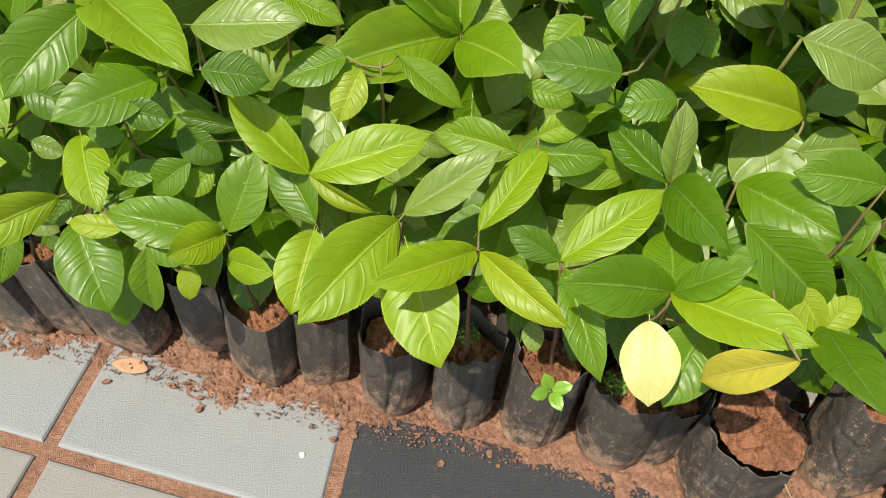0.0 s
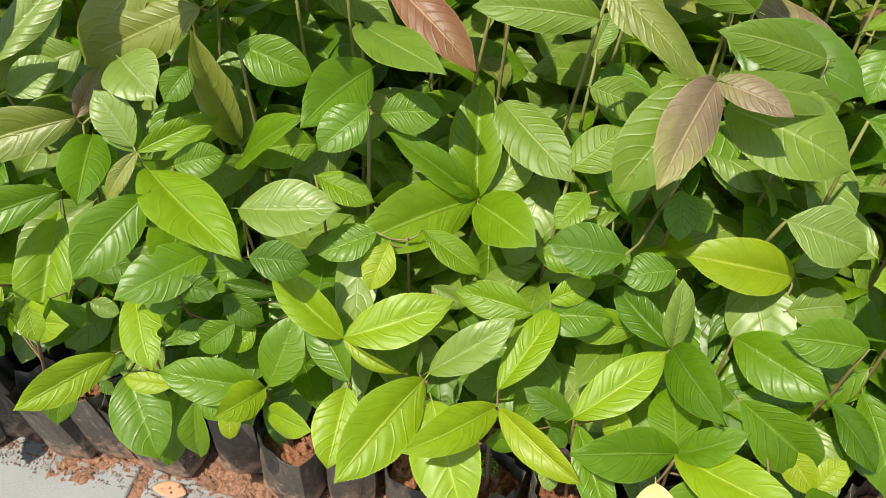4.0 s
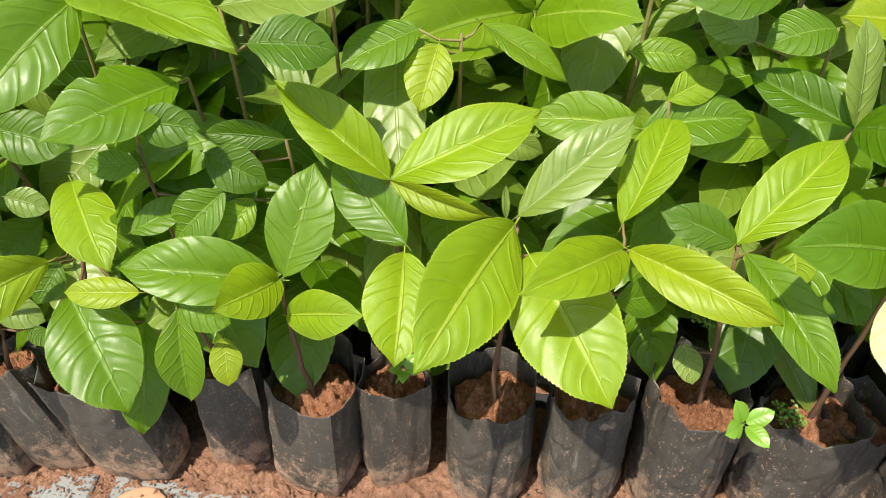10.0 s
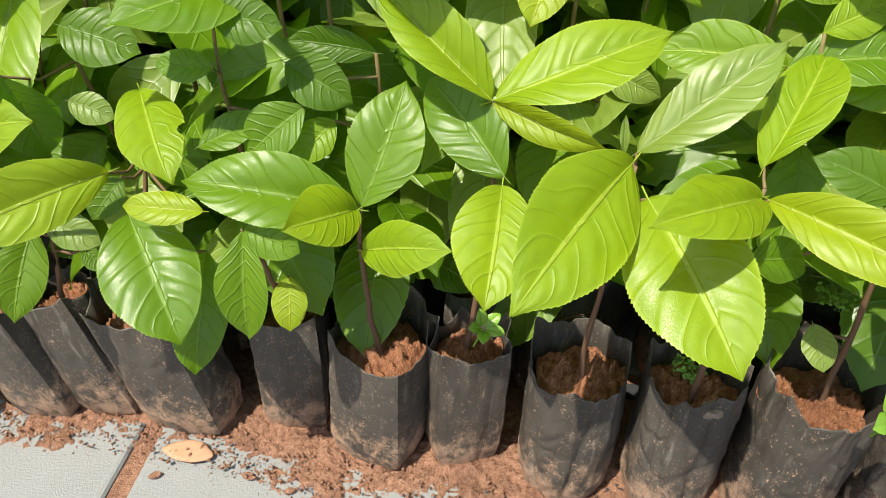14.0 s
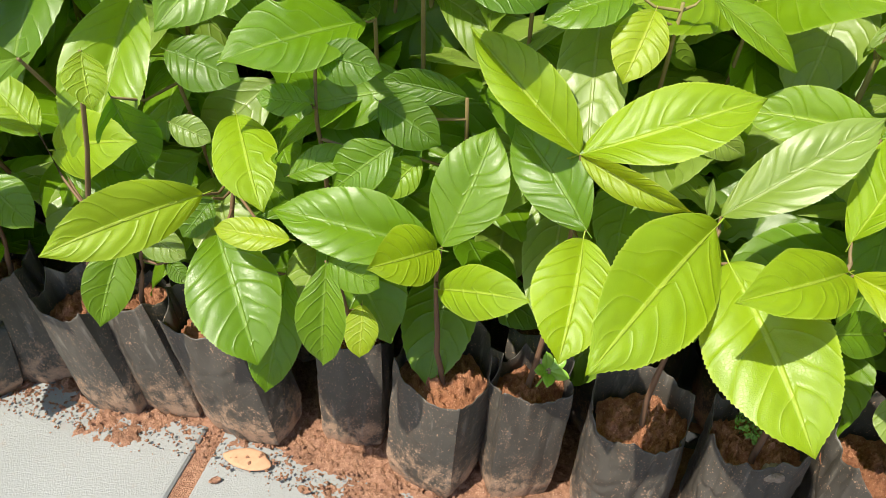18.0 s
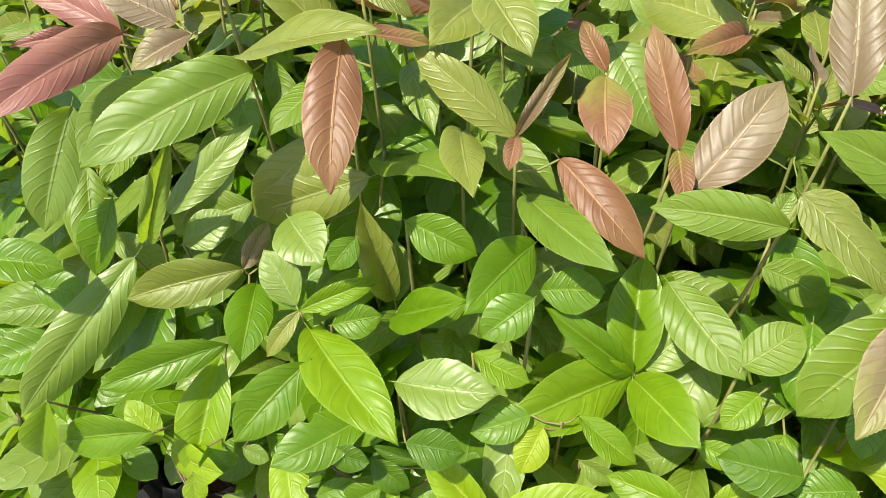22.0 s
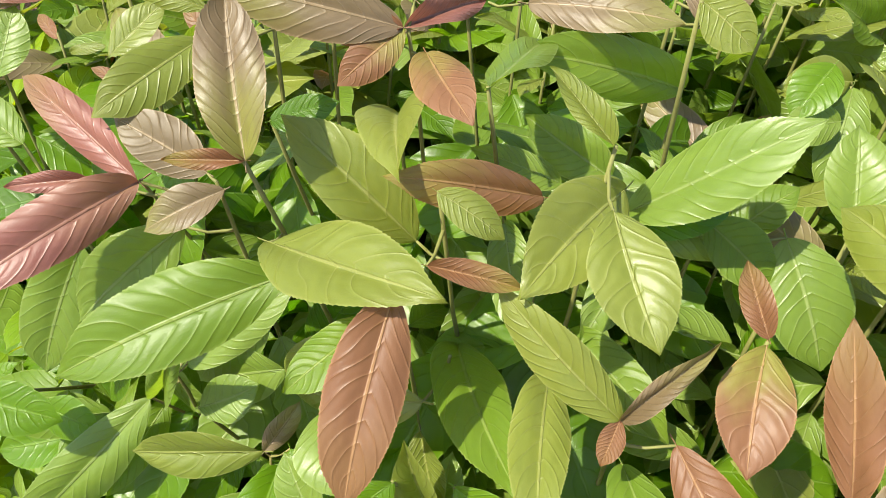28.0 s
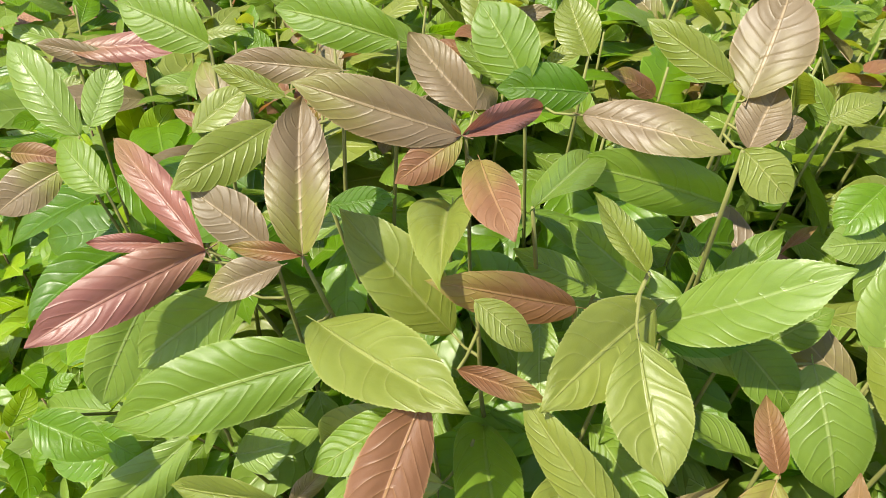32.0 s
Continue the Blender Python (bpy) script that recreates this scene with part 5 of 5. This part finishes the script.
plant("seedling", 0.605, 0.751, (-0.022, -0.037, 0.593), 88, 0.048, 0.180, 0, 8, "young seedling with bright lime and green leaves in black bag", 0, [
    (-0.022, -0.037, 0.593, 0.073, 0.043, 0.699, 0.082, "lime", "broad", -7, 0),
    (-0.022, -0.037, 0.593, -0.063, 0.014, 0.705, 0.060, "lime", "broad", -18, 1),
    (-0.022, -0.037, 0.593, -0.110, -0.073, 0.614, 0.061, "lime", "oval", -4, 0),
    (-0.022, -0.037, 0.593, 0.024, -0.099, 0.508, 0.065, "lime", "broad", 16, 1),
    (-0.022, -0.037, 0.593, 0.096, -0.026, 0.606, 0.052, "green", "broad", 4, 1),
    (-0.022, -0.037, 0.593, 0.096, -0.067, 0.552, 0.061, "green", "broad", 12, 1),
])
plant("sapling", 0.353, 0.991, (-0.008, -0.037, 0.993), 89, 0.048, 0.180, 0, 8, "tall sapling with mauve-bronze and bronze leaves in black bag", 1, [
    (-0.001, -0.075, 0.941, 0.160, -0.027, 0.975, 0.042, "bronze", "long", 16, 1),
    (-0.012, -0.035, 0.996, -0.086, 0.035, 0.950, 0.032, "mauve", "long", -30, 1),
    (-0.004, -0.039, 0.990, -0.023, 0.028, 1.080, 0.061, "mauve", "long", -11, 0),
])
plant("sapling", 0.525, 1.003, (0.000, -0.030, 0.915), 90, 0.048, 0.180, 0, 8, "tall sapling with mauve-bronze and pale green leaves in black bag", 1, [
    (-0.007, -0.039, 0.917, -0.075, 0.031, 1.012, 0.055, "mauve", "long", -21, 0),
    (-0.013, -0.047, 0.901, 0.138, -0.013, 0.946, 0.044, "mauve", "long", 14, 0),
    (0.020, -0.004, 0.926, 0.116, 0.057, 1.007, 0.070, "pale", "long", 5, 0),
    (-0.027, -0.078, 0.817, 0.151, -0.032, 0.879, 0.051, "lime", "long", 10, 0),
    (0.021, -0.068, 0.809, -0.008, -0.120, 0.739, 0.063, "green", "oval", 6, 0),
])
plant("sapling", 0.445, 0.918, (0.000, -0.030, 0.792), 91, 0.048, 0.180, 0, 8, "knee-high sapling with green leaves in black bag", 1, [
    (0.000, -0.030, 0.792, -0.152, -0.059, 0.832, 0.054, "green", "long", -18, 1),
])
plant("sapling", 0.387, 1.072, (-0.029, -0.136, 0.829), 92, 0.048, 0.180, 0, 8, "knee-high sapling with green leaves in black bag", 1, [
    (-0.029, -0.136, 0.829, -0.214, -0.150, 0.921, 0.064, "green", "long", -22, 0),
])
plant("sapling", 0.116, 1.084, (0.043, -0.204, 0.851), 93, 0.048, 0.180, 0, 8, "tall sapling with olive and green leaves in black bag", 1, [
    (0.046, -0.197, 0.861, 0.114, -0.232, 0.813, 0.062, "olive", "long", 14, 1),
    (0.046, -0.197, 0.861, 0.164, -0.259, 0.777, 0.049, "olive", "long", 14, 1),
    (0.037, -0.220, 0.830, -0.113, -0.217, 0.835, 0.053, "green", "long", -16, 0),
])
plant("sapling", 0.193, 1.126, (0.055, -0.054, 0.900), 94, 0.048, 0.180, 0, 8, "tall sapling with mauve-bronze leaves in black bag", 1, [
    (0.055, -0.054, 0.900, 0.040, 0.058, 1.052, 0.067, "mauve", "long", -4, 0),
])
plant("sapling", 0.056, 1.147, (0.004, -0.168, 0.831), 95, 0.048, 0.180, 0, 8, "knee-high sapling with mauve-bronze leaves in black bag", 1, [
    (0.010, -0.184, 0.809, 0.101, -0.097, 0.925, 0.077, "mauve", "long", 12, 0),
])
plant("sapling", 0.345, 1.151, (-0.079, -0.384, 0.676), 96, 0.048, 0.180, 0, 8, "knee-high sapling with dark green and lime leaves in black bag", 1, [
    (-0.137, -0.438, 0.604, -0.234, -0.434, 0.610, 0.062, "deep", "oval", -7, 1),
    (-0.055, -0.276, 0.500, -0.031, -0.380, 0.563, 0.064, "lime", "broad", 6, 0),
])
plant("sapling", 0.529, 0.903, (-0.039, -0.077, 0.746), 97, 0.048, 0.180, 0, 8, "knee-high sapling with green leaves in black bag", 1, [
    (-0.039, -0.077, 0.746, 0.101, -0.103, 0.709, 0.069, "green", "broad", 16, 1),
])
plant("sapling", 0.625, 0.950, (0.000, -0.030, 0.789), 98, 0.048, 0.180, 0, 8, "knee-high sapling with green leaves in black bag", 1, [
    (0.000, -0.030, 0.789, 0.081, -0.051, 0.760, 0.060, "green", "broad", 21, 0),
])
plant("sapling", 0.473, 1.070, (-0.073, -0.324, 0.647), 99, 0.048, 0.180, 0, 8, "knee-high sapling with pale green leaves in black bag", 1, [
    (-0.073, -0.324, 0.647, 0.031, -0.342, 0.621, 0.074, "pale", "broad", 11, 1),
])
plant("sapling", -0.700, 1.326, (-0.007, -0.303, 0.891), 100, 0.048, 0.180, 0, 8, "tall sapling with green leaves in black bag", 1, [
    (-0.099, -0.390, 0.502, -0.232, -0.465, 0.503, 0.056, "green", "long", -4, 1),
    (-0.014, -0.358, 0.545, -0.040, -0.481, 0.463, 0.049, "green", "long", -22, 4),
])
plant("sapling", -0.534, 1.566, (0.147, -0.629, 0.912), 101, 0.048, 0.180, 0, 8, "tall sapling with green leaves in black bag", 1, [
    (0.147, -0.629, 0.912, 0.100, -0.711, 0.879, 0.048, "green", "long", -14, 2),
])
plant("sapling", -0.592, 1.407, (0.013, -0.316, 0.966), 102, 0.048, 0.180, 0, 8, "tall sapling with dark green and olive leaves in black bag", 1, [
    (0.013, -0.316, 0.966, 0.080, -0.291, 0.996, 0.037, "deep", "long", 21, 12),
    (0.048, -0.330, 0.616, 0.083, -0.261, 0.699, 0.064, "deep", "long", 17, 14),
])
plant("sapling", -0.342, 1.400, (0.055, -0.210, 0.917), 103, 0.048, 0.180, 0, 8, "tall sapling with pale green leaves in black bag", 1, [
    (0.137, -0.156, 0.843, 0.279, -0.136, 0.843, 0.053, "pale", "long", 11, 5),
    (0.055, -0.210, 0.917, -0.043, -0.238, 0.951, 0.040, "pale", "long", -13, 8),
    (0.101, -0.157, 0.902, -0.006, -0.165, 0.958, 0.057, "pale", "long", -12, 9),
])
plant("sapling", 0.052, 1.715, (-0.024, -0.054, 0.867), 104, 0.048, 0.180, 0, 8, "tall sapling with olive and pale green leaves in black bag", 1, [
    (-0.027, -0.057, 0.873, -0.123, -0.121, 0.871, 0.071, "olive", "broad", -19, 6),
    (-0.020, -0.051, 0.862, -0.021, -0.191, 0.757, 0.070, "pale", "long", 3, 7),
])
plant("sapling", -0.086, 1.367, (0.000, -0.030, 0.793), 105, 0.048, 0.180, 0, 8, "knee-high sapling with green leaves in black bag", 1, [
    (0.000, -0.030, 0.793, 0.062, 0.028, 0.856, 0.057, "green", "long", 6, 13),
])
plant("sapling", 0.083, 1.265, (-0.020, -0.050, 1.066), 106, 0.048, 0.180, 0, 8, "tall sapling with wine-red and olive young leaves in black bag", 1, [
    (-0.020, -0.050, 1.066, -0.007, -0.211, 1.049, 0.062, "wine", "long", 8, 0),
    (-0.020, -0.050, 1.066, 0.072, 0.006, 1.111, 0.036, "mauve", "long", 14, 3),
    (0.032, -0.150, 0.952, -0.096, -0.000, 0.939, 0.070, "olive", "long", -8, 1),
    (0.032, -0.150, 0.952, -0.050, -0.218, 0.944, 0.036, "bronze", "long", -10, 3),
])
FEET = [(-0.22, 0.76), (-0.13, 0.75), (-0.01, 0.72), (0.09, 0.69), (0.20, 0.68), (0.33, 0.66), (0.67, 0.63), (0.28, 0.78), (0.39, 0.76), (0.47, 0.80), (0.52, 0.73), (0.30, 0.86), (0.38, 0.86), (0.20, 0.82), (-0.44, 0.80), (-0.32, 0.81), (-0.55, 0.82), (-0.61, 0.81), (-0.73, 0.85), (-0.35, 0.90), (-0.50, 0.93), (-0.22, 0.88), (-0.02, 0.85), (-0.42, 0.95), (-0.27, 0.94), (-0.11, 0.86), (0.04, 0.93), (-0.14, 1.03), (-0.33, 1.01), (-0.56, 1.00), (-0.64, 1.00), (-0.63, 1.08), (-0.74, 0.98), (-0.33, 1.10), (-0.05, 0.93), (0.08, 1.01), (0.15, 0.90), (-0.42, 1.13), (0.23, 0.93), (0.19, 1.03), (-0.72, 1.07), (-0.81, 1.05), (-0.69, 1.15), (-0.89, 1.04), (-0.33, 1.18)]
FEET += [(0.08, 1.27), (-0.55, 1.10), (-0.26, 1.05), (-0.16, 0.93), (-0.49, 1.16), (0.27, 1.01), (-0.41, 1.22), (-0.19, 1.10), (-0.44, 1.30), (-0.11, 1.15), (-0.03, 1.13), (-0.01, 1.02), (-0.13, 1.28), (-0.59, 1.17), (-0.53, 1.29), (-0.24, 1.17), (-0.51, 1.37), (-0.33, 1.27), (-0.24, 1.26), (-0.43, 1.40), (-0.40, 1.49), (-0.20, 1.42), (-0.45, 1.56), (-0.32, 1.49), (-0.12, 1.46), (-0.23, 1.50), (-0.65, 1.24), (-0.61, 1.32), (-0.78, 1.17), (-1.07, 1.20), (-1.00, 1.25), (-0.87, 1.17), (-0.91, 1.25), (-0.15, 1.54), (-0.01, 1.65), (-0.11, 1.67), (0.03, 1.34), (0.27, 1.10), (0.61, 0.75), (0.35, 0.99), (0.53, 1.00), (0.44, 0.92), (0.39, 1.07), (0.12, 1.08), (0.19, 1.13), (0.06, 1.15), (0.34, 1.15), (0.53, 0.90), (0.63, 0.95), (0.47, 1.07), (-0.70, 1.33), (-0.53, 1.57), (-0.59, 1.41), (-0.34, 1.40), (0.05, 1.71), (-0.09, 1.37)]


soil_spill()


def crumbs():
    """Loose soil crumbs and grit on the paving near the bags."""
    r = random.Random(5)
    verts, faces = [], []
    for q in range(5200):
        x = r.uniform(-1.1, 0.9)
        y = front_y(x) - abs(r.gauss(0, 0.020)) - 0.012 if q % 3 == 0 else front_y(x) + r.uniform(-0.05, 0.02)
        s = r.choice((0.0005, 0.0006, 0.0008, 0.001, 0.0013, 0.0018) if q % 3 == 0 else (0.0006, 0.001, 0.0016, 0.0026)) * r.uniform(0.7, 1.2)
        n = len(verts)
        for a, b, c in ((1, 0, 0), (-1, 0, 0), (0, 1, 0), (0, -1, 0), (0, 0, 1), (0, 0, -1)):
            verts.append((x + a * s * r.uniform(0.6, 1.3), y + b * s * r.uniform(0.6, 1.3), 0.5 * s + (0.0 if q % 3 == 0 else 0.006) + c * s * r.uniform(0.5, 1.0)))
        for f in ((0, 2, 4), (2, 1, 4), (1, 3, 4), (3, 0, 4), (2, 0, 5), (1, 2, 5), (3, 1, 5), (0, 3, 5)):
            faces.append(tuple(n + q for q in f))
    ob = new("soil_crumbs", mesh_of("soil_crumbs", verts, faces, SPILL))
    tagged(ob, "loose crumbs of red soil scattered on the paving", "soil", kind="stuff")


crumbs()


# ---- plants of the bed ----
def wild_seedling(seed, height, tall, name):
    """A seedling of the crowd: bag, soil, stem and alternate leaves."""
    r = random.Random(seed)
    thing = seedling_base(name, 0, 0, seed % 8, 0.048 * r.uniform(0.9, 1.08), 0.15 * r.uniform(0.9, 1.1), r.uniform(0, 360), fine=False)
    _, pts = stem(thing, (0, 0, 0.10), (r.uniform(-0.03, 0.03), r.uniform(-0.05, 0.01), height), 0.0042 if tall else 0.0034, 0.015, seed, STEM_RED if tall else STEM)
    count = r.randint(17, 19) if tall else r.randint(13, 15)
    turn = r.uniform(0, 360)
    for i in range(count):
        s = (0.36 if tall else 0.32) + (0.61 if tall else 0.66) * (i / (count - 1))
        turn += 137.5 + r.uniform(-20, 20)
        b = on_stem(pts, s)
        young = s > 0.93
        size = (r.uniform(0.15, 0.19) if tall else r.uniform(0.12, 0.165)) * (0.55 if young else 1.0) * (0.8 + 0.25 * s)
        rise = r.uniform(10, 45) if s > 0.85 else r.uniform(-35, 15)
        w, e = radians(turn), radians(rise)
        way = Vector((math.cos(w) * math.cos(e), math.sin(w) * math.cos(e), math.sin(e)))
        foot = b + 0.012 * way
        if tall:
            kind = r.choice(("bronze", "mauve", "olive", "olive", "green", "green", "pale")) if s > 0.86 else r.choice(("olive", "green", "green", "pale", "pale", "pale", "deep"))
            style = "long" if r.random() < 0.8 else "oval"
        else:
            kind = r.choice(("fresh", "green", "green", "lime", "pale")) if s > 0.7 else r.choice(("green", "green", "deep", "deep", "lime", "pale"))
            style = r.choice(("broad", "broad", "oval"))
        leaf(thing, foot, foot + size * way, WIDE[style] * size * r.uniform(0.9, 1.1), kind, style, r.uniform(-25, 25), r.randint(0, 9), "", False)
    return thing


def canopy(back):
    """Height of the crowd of plants at a distance behind the front feet."""
    return 0.34 + 0.50 * min(1.0, max(0.0, (back - 0.10) / 0.42)) + 0.14 * min(1.0, max(0.0, (back - 0.70) / 0.40))


def crowd():
    r = random.Random(77)
    short = [wild_seedling(100 + i, 0.40 + 0.02 * i, False, "seedling") for i in range(7)]
    tall = [wild_seedling(200 + i, 0.86 + 0.02 * i, True, "sapling") for i in range(8)]
    used = set()
    for row in range(-2, 14):
        back = 0.20 + 0.108 * row
        x = -1.55 + (0.05 if row % 2 else 0.0)
        while x < (0.80 if back < 0.3 else (1.10 if back < 1.1 else 0.6)):
            px, py = x + r.uniform(-0.012, 0.012), front_y(x) + back + r.uniform(-0.012, 0.012)
            x += 0.105
            front = -0.80 < px < 0.72
            if (front and back < 0.19) or any((px - a) ** 2 + (py - b) ** 2 < 0.068 ** 2 for a, b in FEET):
                continue
            want = canopy(back) * r.uniform(0.9, 1.04) * (1.0 if px > -1.0 else 0.9)
            pool = tall if want > 0.62 else short
            k = r.randrange(len(pool))
            src = pool[k]
            size = want / ((0.86 + 0.02 * k) if pool is tall else (0.40 + 0.02 * k))
            m = pose(px, py, 0, 0, 0, r.uniform(0, 360))
            if id(src) not in used:
                used.add(id(src))
                ob = src
                ob.matrix_basis = m
            else:
                ob = copy_thing(src, m)
            ob.scale = (1, 1, size)
            place = m @ Matrix.Diagonal((1, 1, size, 1))
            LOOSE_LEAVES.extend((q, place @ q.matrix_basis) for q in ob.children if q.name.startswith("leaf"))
            if pool is tall:
                tagged(ob, "tall green sapling with bronze young leaves in black bag", "sapling", "saplings in the bed")
            else:
                tagged(ob, "bright green seedling in black grow bag of red soil", "seedling", "seedlings in the bed")
    for src in short + tall:
        if id(src) not in used:
            for o in (*src.children_recursive, src):
                bpy.data.objects.remove(o)


crowd()
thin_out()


def bed_beyond():
    """The rest of the nursery bed, far off: close-set leaves on short shoots, past counting."""
    r = random.Random(404)
    verts, faces, uvs, slots, course = [], [], [], [], []
    mats = [LEAF[q] for q in ("green", "pale", "olive", "deep", "lime", "mauve")]
    spots = []
    for _ in range(720):
        x, y = r.uniform(-3.0, 2.6), r.uniform(0.75, 4.2)
        back = y - front_y(x)
        inside = -1.60 < x < (1.15 if back < 1.1 else 0.65) and back < 1.62
        if not inside and back > 0.05 and (back > 0.4 or x < -1.6):
            spots.append((x, y, (0.52 if x < -1.6 and back < 0.5 else 0.92) * r.uniform(0.85, 1.1)))
    for x, y, high in spots:
        turn = r.uniform(0, 360)
        for i in range(15):
            turn += 137.5
            w, e, size = radians(turn), radians(r.uniform(-35, 30)), r.uniform(0.13, 0.19)
            way = Vector((math.cos(w) * math.cos(e), math.sin(w) * math.cos(e), math.sin(e)))
            side = Vector((-math.sin(w), math.cos(w), r.uniform(-0.3, 0.3))).normalized()
            up = way.cross(side)
            foot = Vector((x, y, high * (0.45 + 0.55 * i / 14)))
            n, wide = len(verts), 0.19 * size
            for s, h in ((0.0, 0.02), (0.2, 0.72), (0.45, 1.0), (0.72, 0.75), (1.0, 0.03)):
                c = foot + way * (0.02 + size * s) + up * 0.14 * size * (s - s * s)
                for v in (-1, 0, 1):
                    verts.append(c + side * (v * wide * h) + up * (0.35 * abs(v) * wide * h))
                    uvs.append((s, 0.5 + 0.5 * v))
                    course.append((11 * (s - 0.24 * abs(v)) + 4, 0.0))
            for k in range(4):
                for j in range(2):
                    a = n + 3 * k + j
                    faces.append((a, a + 3, a + 4, a + 1))
                    slots.append(0)
            pick = r.choice((0, 0, 0, 1, 1, 1, 2, 3, 3)) if i < 12 else r.choice((0, 1, 2, 2, 5))
            slots[-8:] = [pick] * 8
    me = mesh_of("bed_beyond", verts, faces, None, uvs, True, course)
    for m in mats:
        me.materials.append(m)
    me.polygons.foreach_set("material_index", slots)
    tagged(new("bed_beyond", me), "dense green saplings of the nursery bed further off", "saplings", kind="stuff")


bed_beyond()


# ---- small things at the front of the bed ----
def weed(x, y, z, size, turn, leaves, label):
    """A little weed that grows at a bag's rim."""
    thing = new("weed")
    thing.matrix_basis = pose(x, y, z, 0, 0, turn)
    tagged(thing, label, "weed", "weeds in the bags")
    v, f = tube([(0, 0.012, -0.03), (0, 0.004, -0.012), (0, 0, 0)], [0.0012, 0.0011, 0.0009], 6)
    part("stem", mesh_of("stem", v, f), thing, "", MOSS)
    for i in range(leaves):
        w = 2 * math.pi * i / leaves + 0.4
        way = Vector((math.cos(w), -0.35 + 0.75 * math.sin(w) * 0.75, 0.45 + 0.55 * math.sin(w))).normalized()
        leaf(thing, 0.003 * way, size * way, 0.55 * size, "weed", "oval", 0, i)
    return thing


weed(0.176, 0.542, 0.270, 0.030, 0, 4, "small bright green weed with four round leaves")
weed(-0.122, 0.690, 0.230, 0.022, 30, 5, "small bright green weed at a bag's rim")


def moss(x, y, z, seed, label):
    """A tuft of tiny moss-like leaves."""
    r = random.Random(seed)
    verts, faces = [], []
    for _ in range(170):
        a, d = r.uniform(0, 6.28), 0.022 * math.sqrt(r.random())
        c = Vector((d * math.cos(a) * 0.7, d * math.sin(a), r.uniform(-0.006, 0.008)))
        u = Vector((r.uniform(-1, 1), r.uniform(-1, 1), r.uniform(0, 1))).normalized()
        v = u.orthogonal().normalized()
        n = len(verts)
        s = r.uniform(0.0015, 0.0032)
        verts += [c - u * s, c + v * s * 0.6, c + u * s, c - v * s * 0.6]
        faces.append((n, n + 1, n + 2, n + 3))
    ob = new("moss_tuft", mesh_of("moss_tuft", verts, faces, MOSS))
    ob.matrix_basis = pose(x, y, z)
    return tagged(ob, label, "moss", kind="stuff")


moss(0.290, 0.628, 0.182, 3, "tiny green creeping weed on the soil")
moss(0.088, 0.700, 0.178, 5, "tiny green weed sprigs on the soil")


moss(0.212, 0.708, 0.262, 9, "small dark green feathery weed between the bags")


def lump(name, x, y, z, size, seed, material, label, category, turn=0.0):
    """A worn stone or shard."""
    bm = bmesh.new()
    bmesh.ops.create_icosphere(bm, subdivisions=3, radius=1.0)
    for v in bm.verts:
        v.co *= 1 + 0.28 * noise.noise(v.co * 1.3 + Vector((seed, 0, 0))) + 0.08 * noise.noise(v.co * 4 + Vector((0, seed, 0)))
        v.co = Vector((v.co.x * size[0], v.co.y * size[1], min(max(v.co.z, -0.5), 0.45) * size[2]))
    me = bpy.data.meshes.new(name)
    bm.to_mesh(me)
    bm.free()
    me.shade_smooth()
    me.materials.append(material)
    ob = new(name, me)
    ob.matrix_basis = pose(x, y, z, 0, 0, turn)
    return tagged(ob, label, category)


lump("clay_shard", -0.441, 0.735, 0.006, (0.028, 0.015, 0.0035), 2.0, CLAY, "broken orange clay shard lying in the spilled soil", "shard", -8)
lump("stone", 0.098, 0.652, 0.168, (0.012, 0.010, 0.008), 5.0, STONE, "pale tan stone lying on the soil of a bag", "stone", 20)
lump("pebble", -0.143, 0.596, 0.002, (0.004, 0.005, 0.003), 7.0, CHALK, "tiny white pebble on the grey paving", "pebble")
for q in range(14):
    w = random.Random(300 + q)
    cx = w.uniform(-0.5, 0.5)
    lump("clod", cx, front_y(cx) - w.uniform(0.02, 0.07), 0.004, (0.006 * w.uniform(0.5, 1.4), 0.005 * w.uniform(0.5, 1.4), 0.004), q * 3.0, SPILL, "small clod of red soil on the paving", "clod", 40 * q)


def open_bag(x, y, radius, height):
    """A bag without a plant, its mouth open on bare soil, with a dry root over its side."""
    thing = seedling_base("soil_bag", x, y, 8, radius, height, 20, (0, 6), "open black grow bag of bare red soil", "soil bags", "grow bag", 0.0)
    v, f = tube([(0.03, -0.02, 0.15), (0.02, -0.075, 0.155), (0.045, -0.105, 0.12), (0.03, -0.11, 0.08), (0.06, -0.11, 0.05), (0.05, -0.10, 0.02)], [0.0012] * 6, 6)
    part("root", mesh_of("root", v, f), thing, "thin dry root", STRAW)


open_bag(0.480, 0.592, 0.068, 0.19)
seedling_base("soil_bag", 0.384, 0.655, 6, 0.044, 0.172, 40, (0, 6), "crumpled black grow bag of bare red soil", "soil bags", "grow bag")
seedling_base("soil_bag", -0.806, 0.862, 1, 0.044, 0.185, 15, (-11, 5), "leaning black grow bag of red soil", "soil bags", "grow bag")
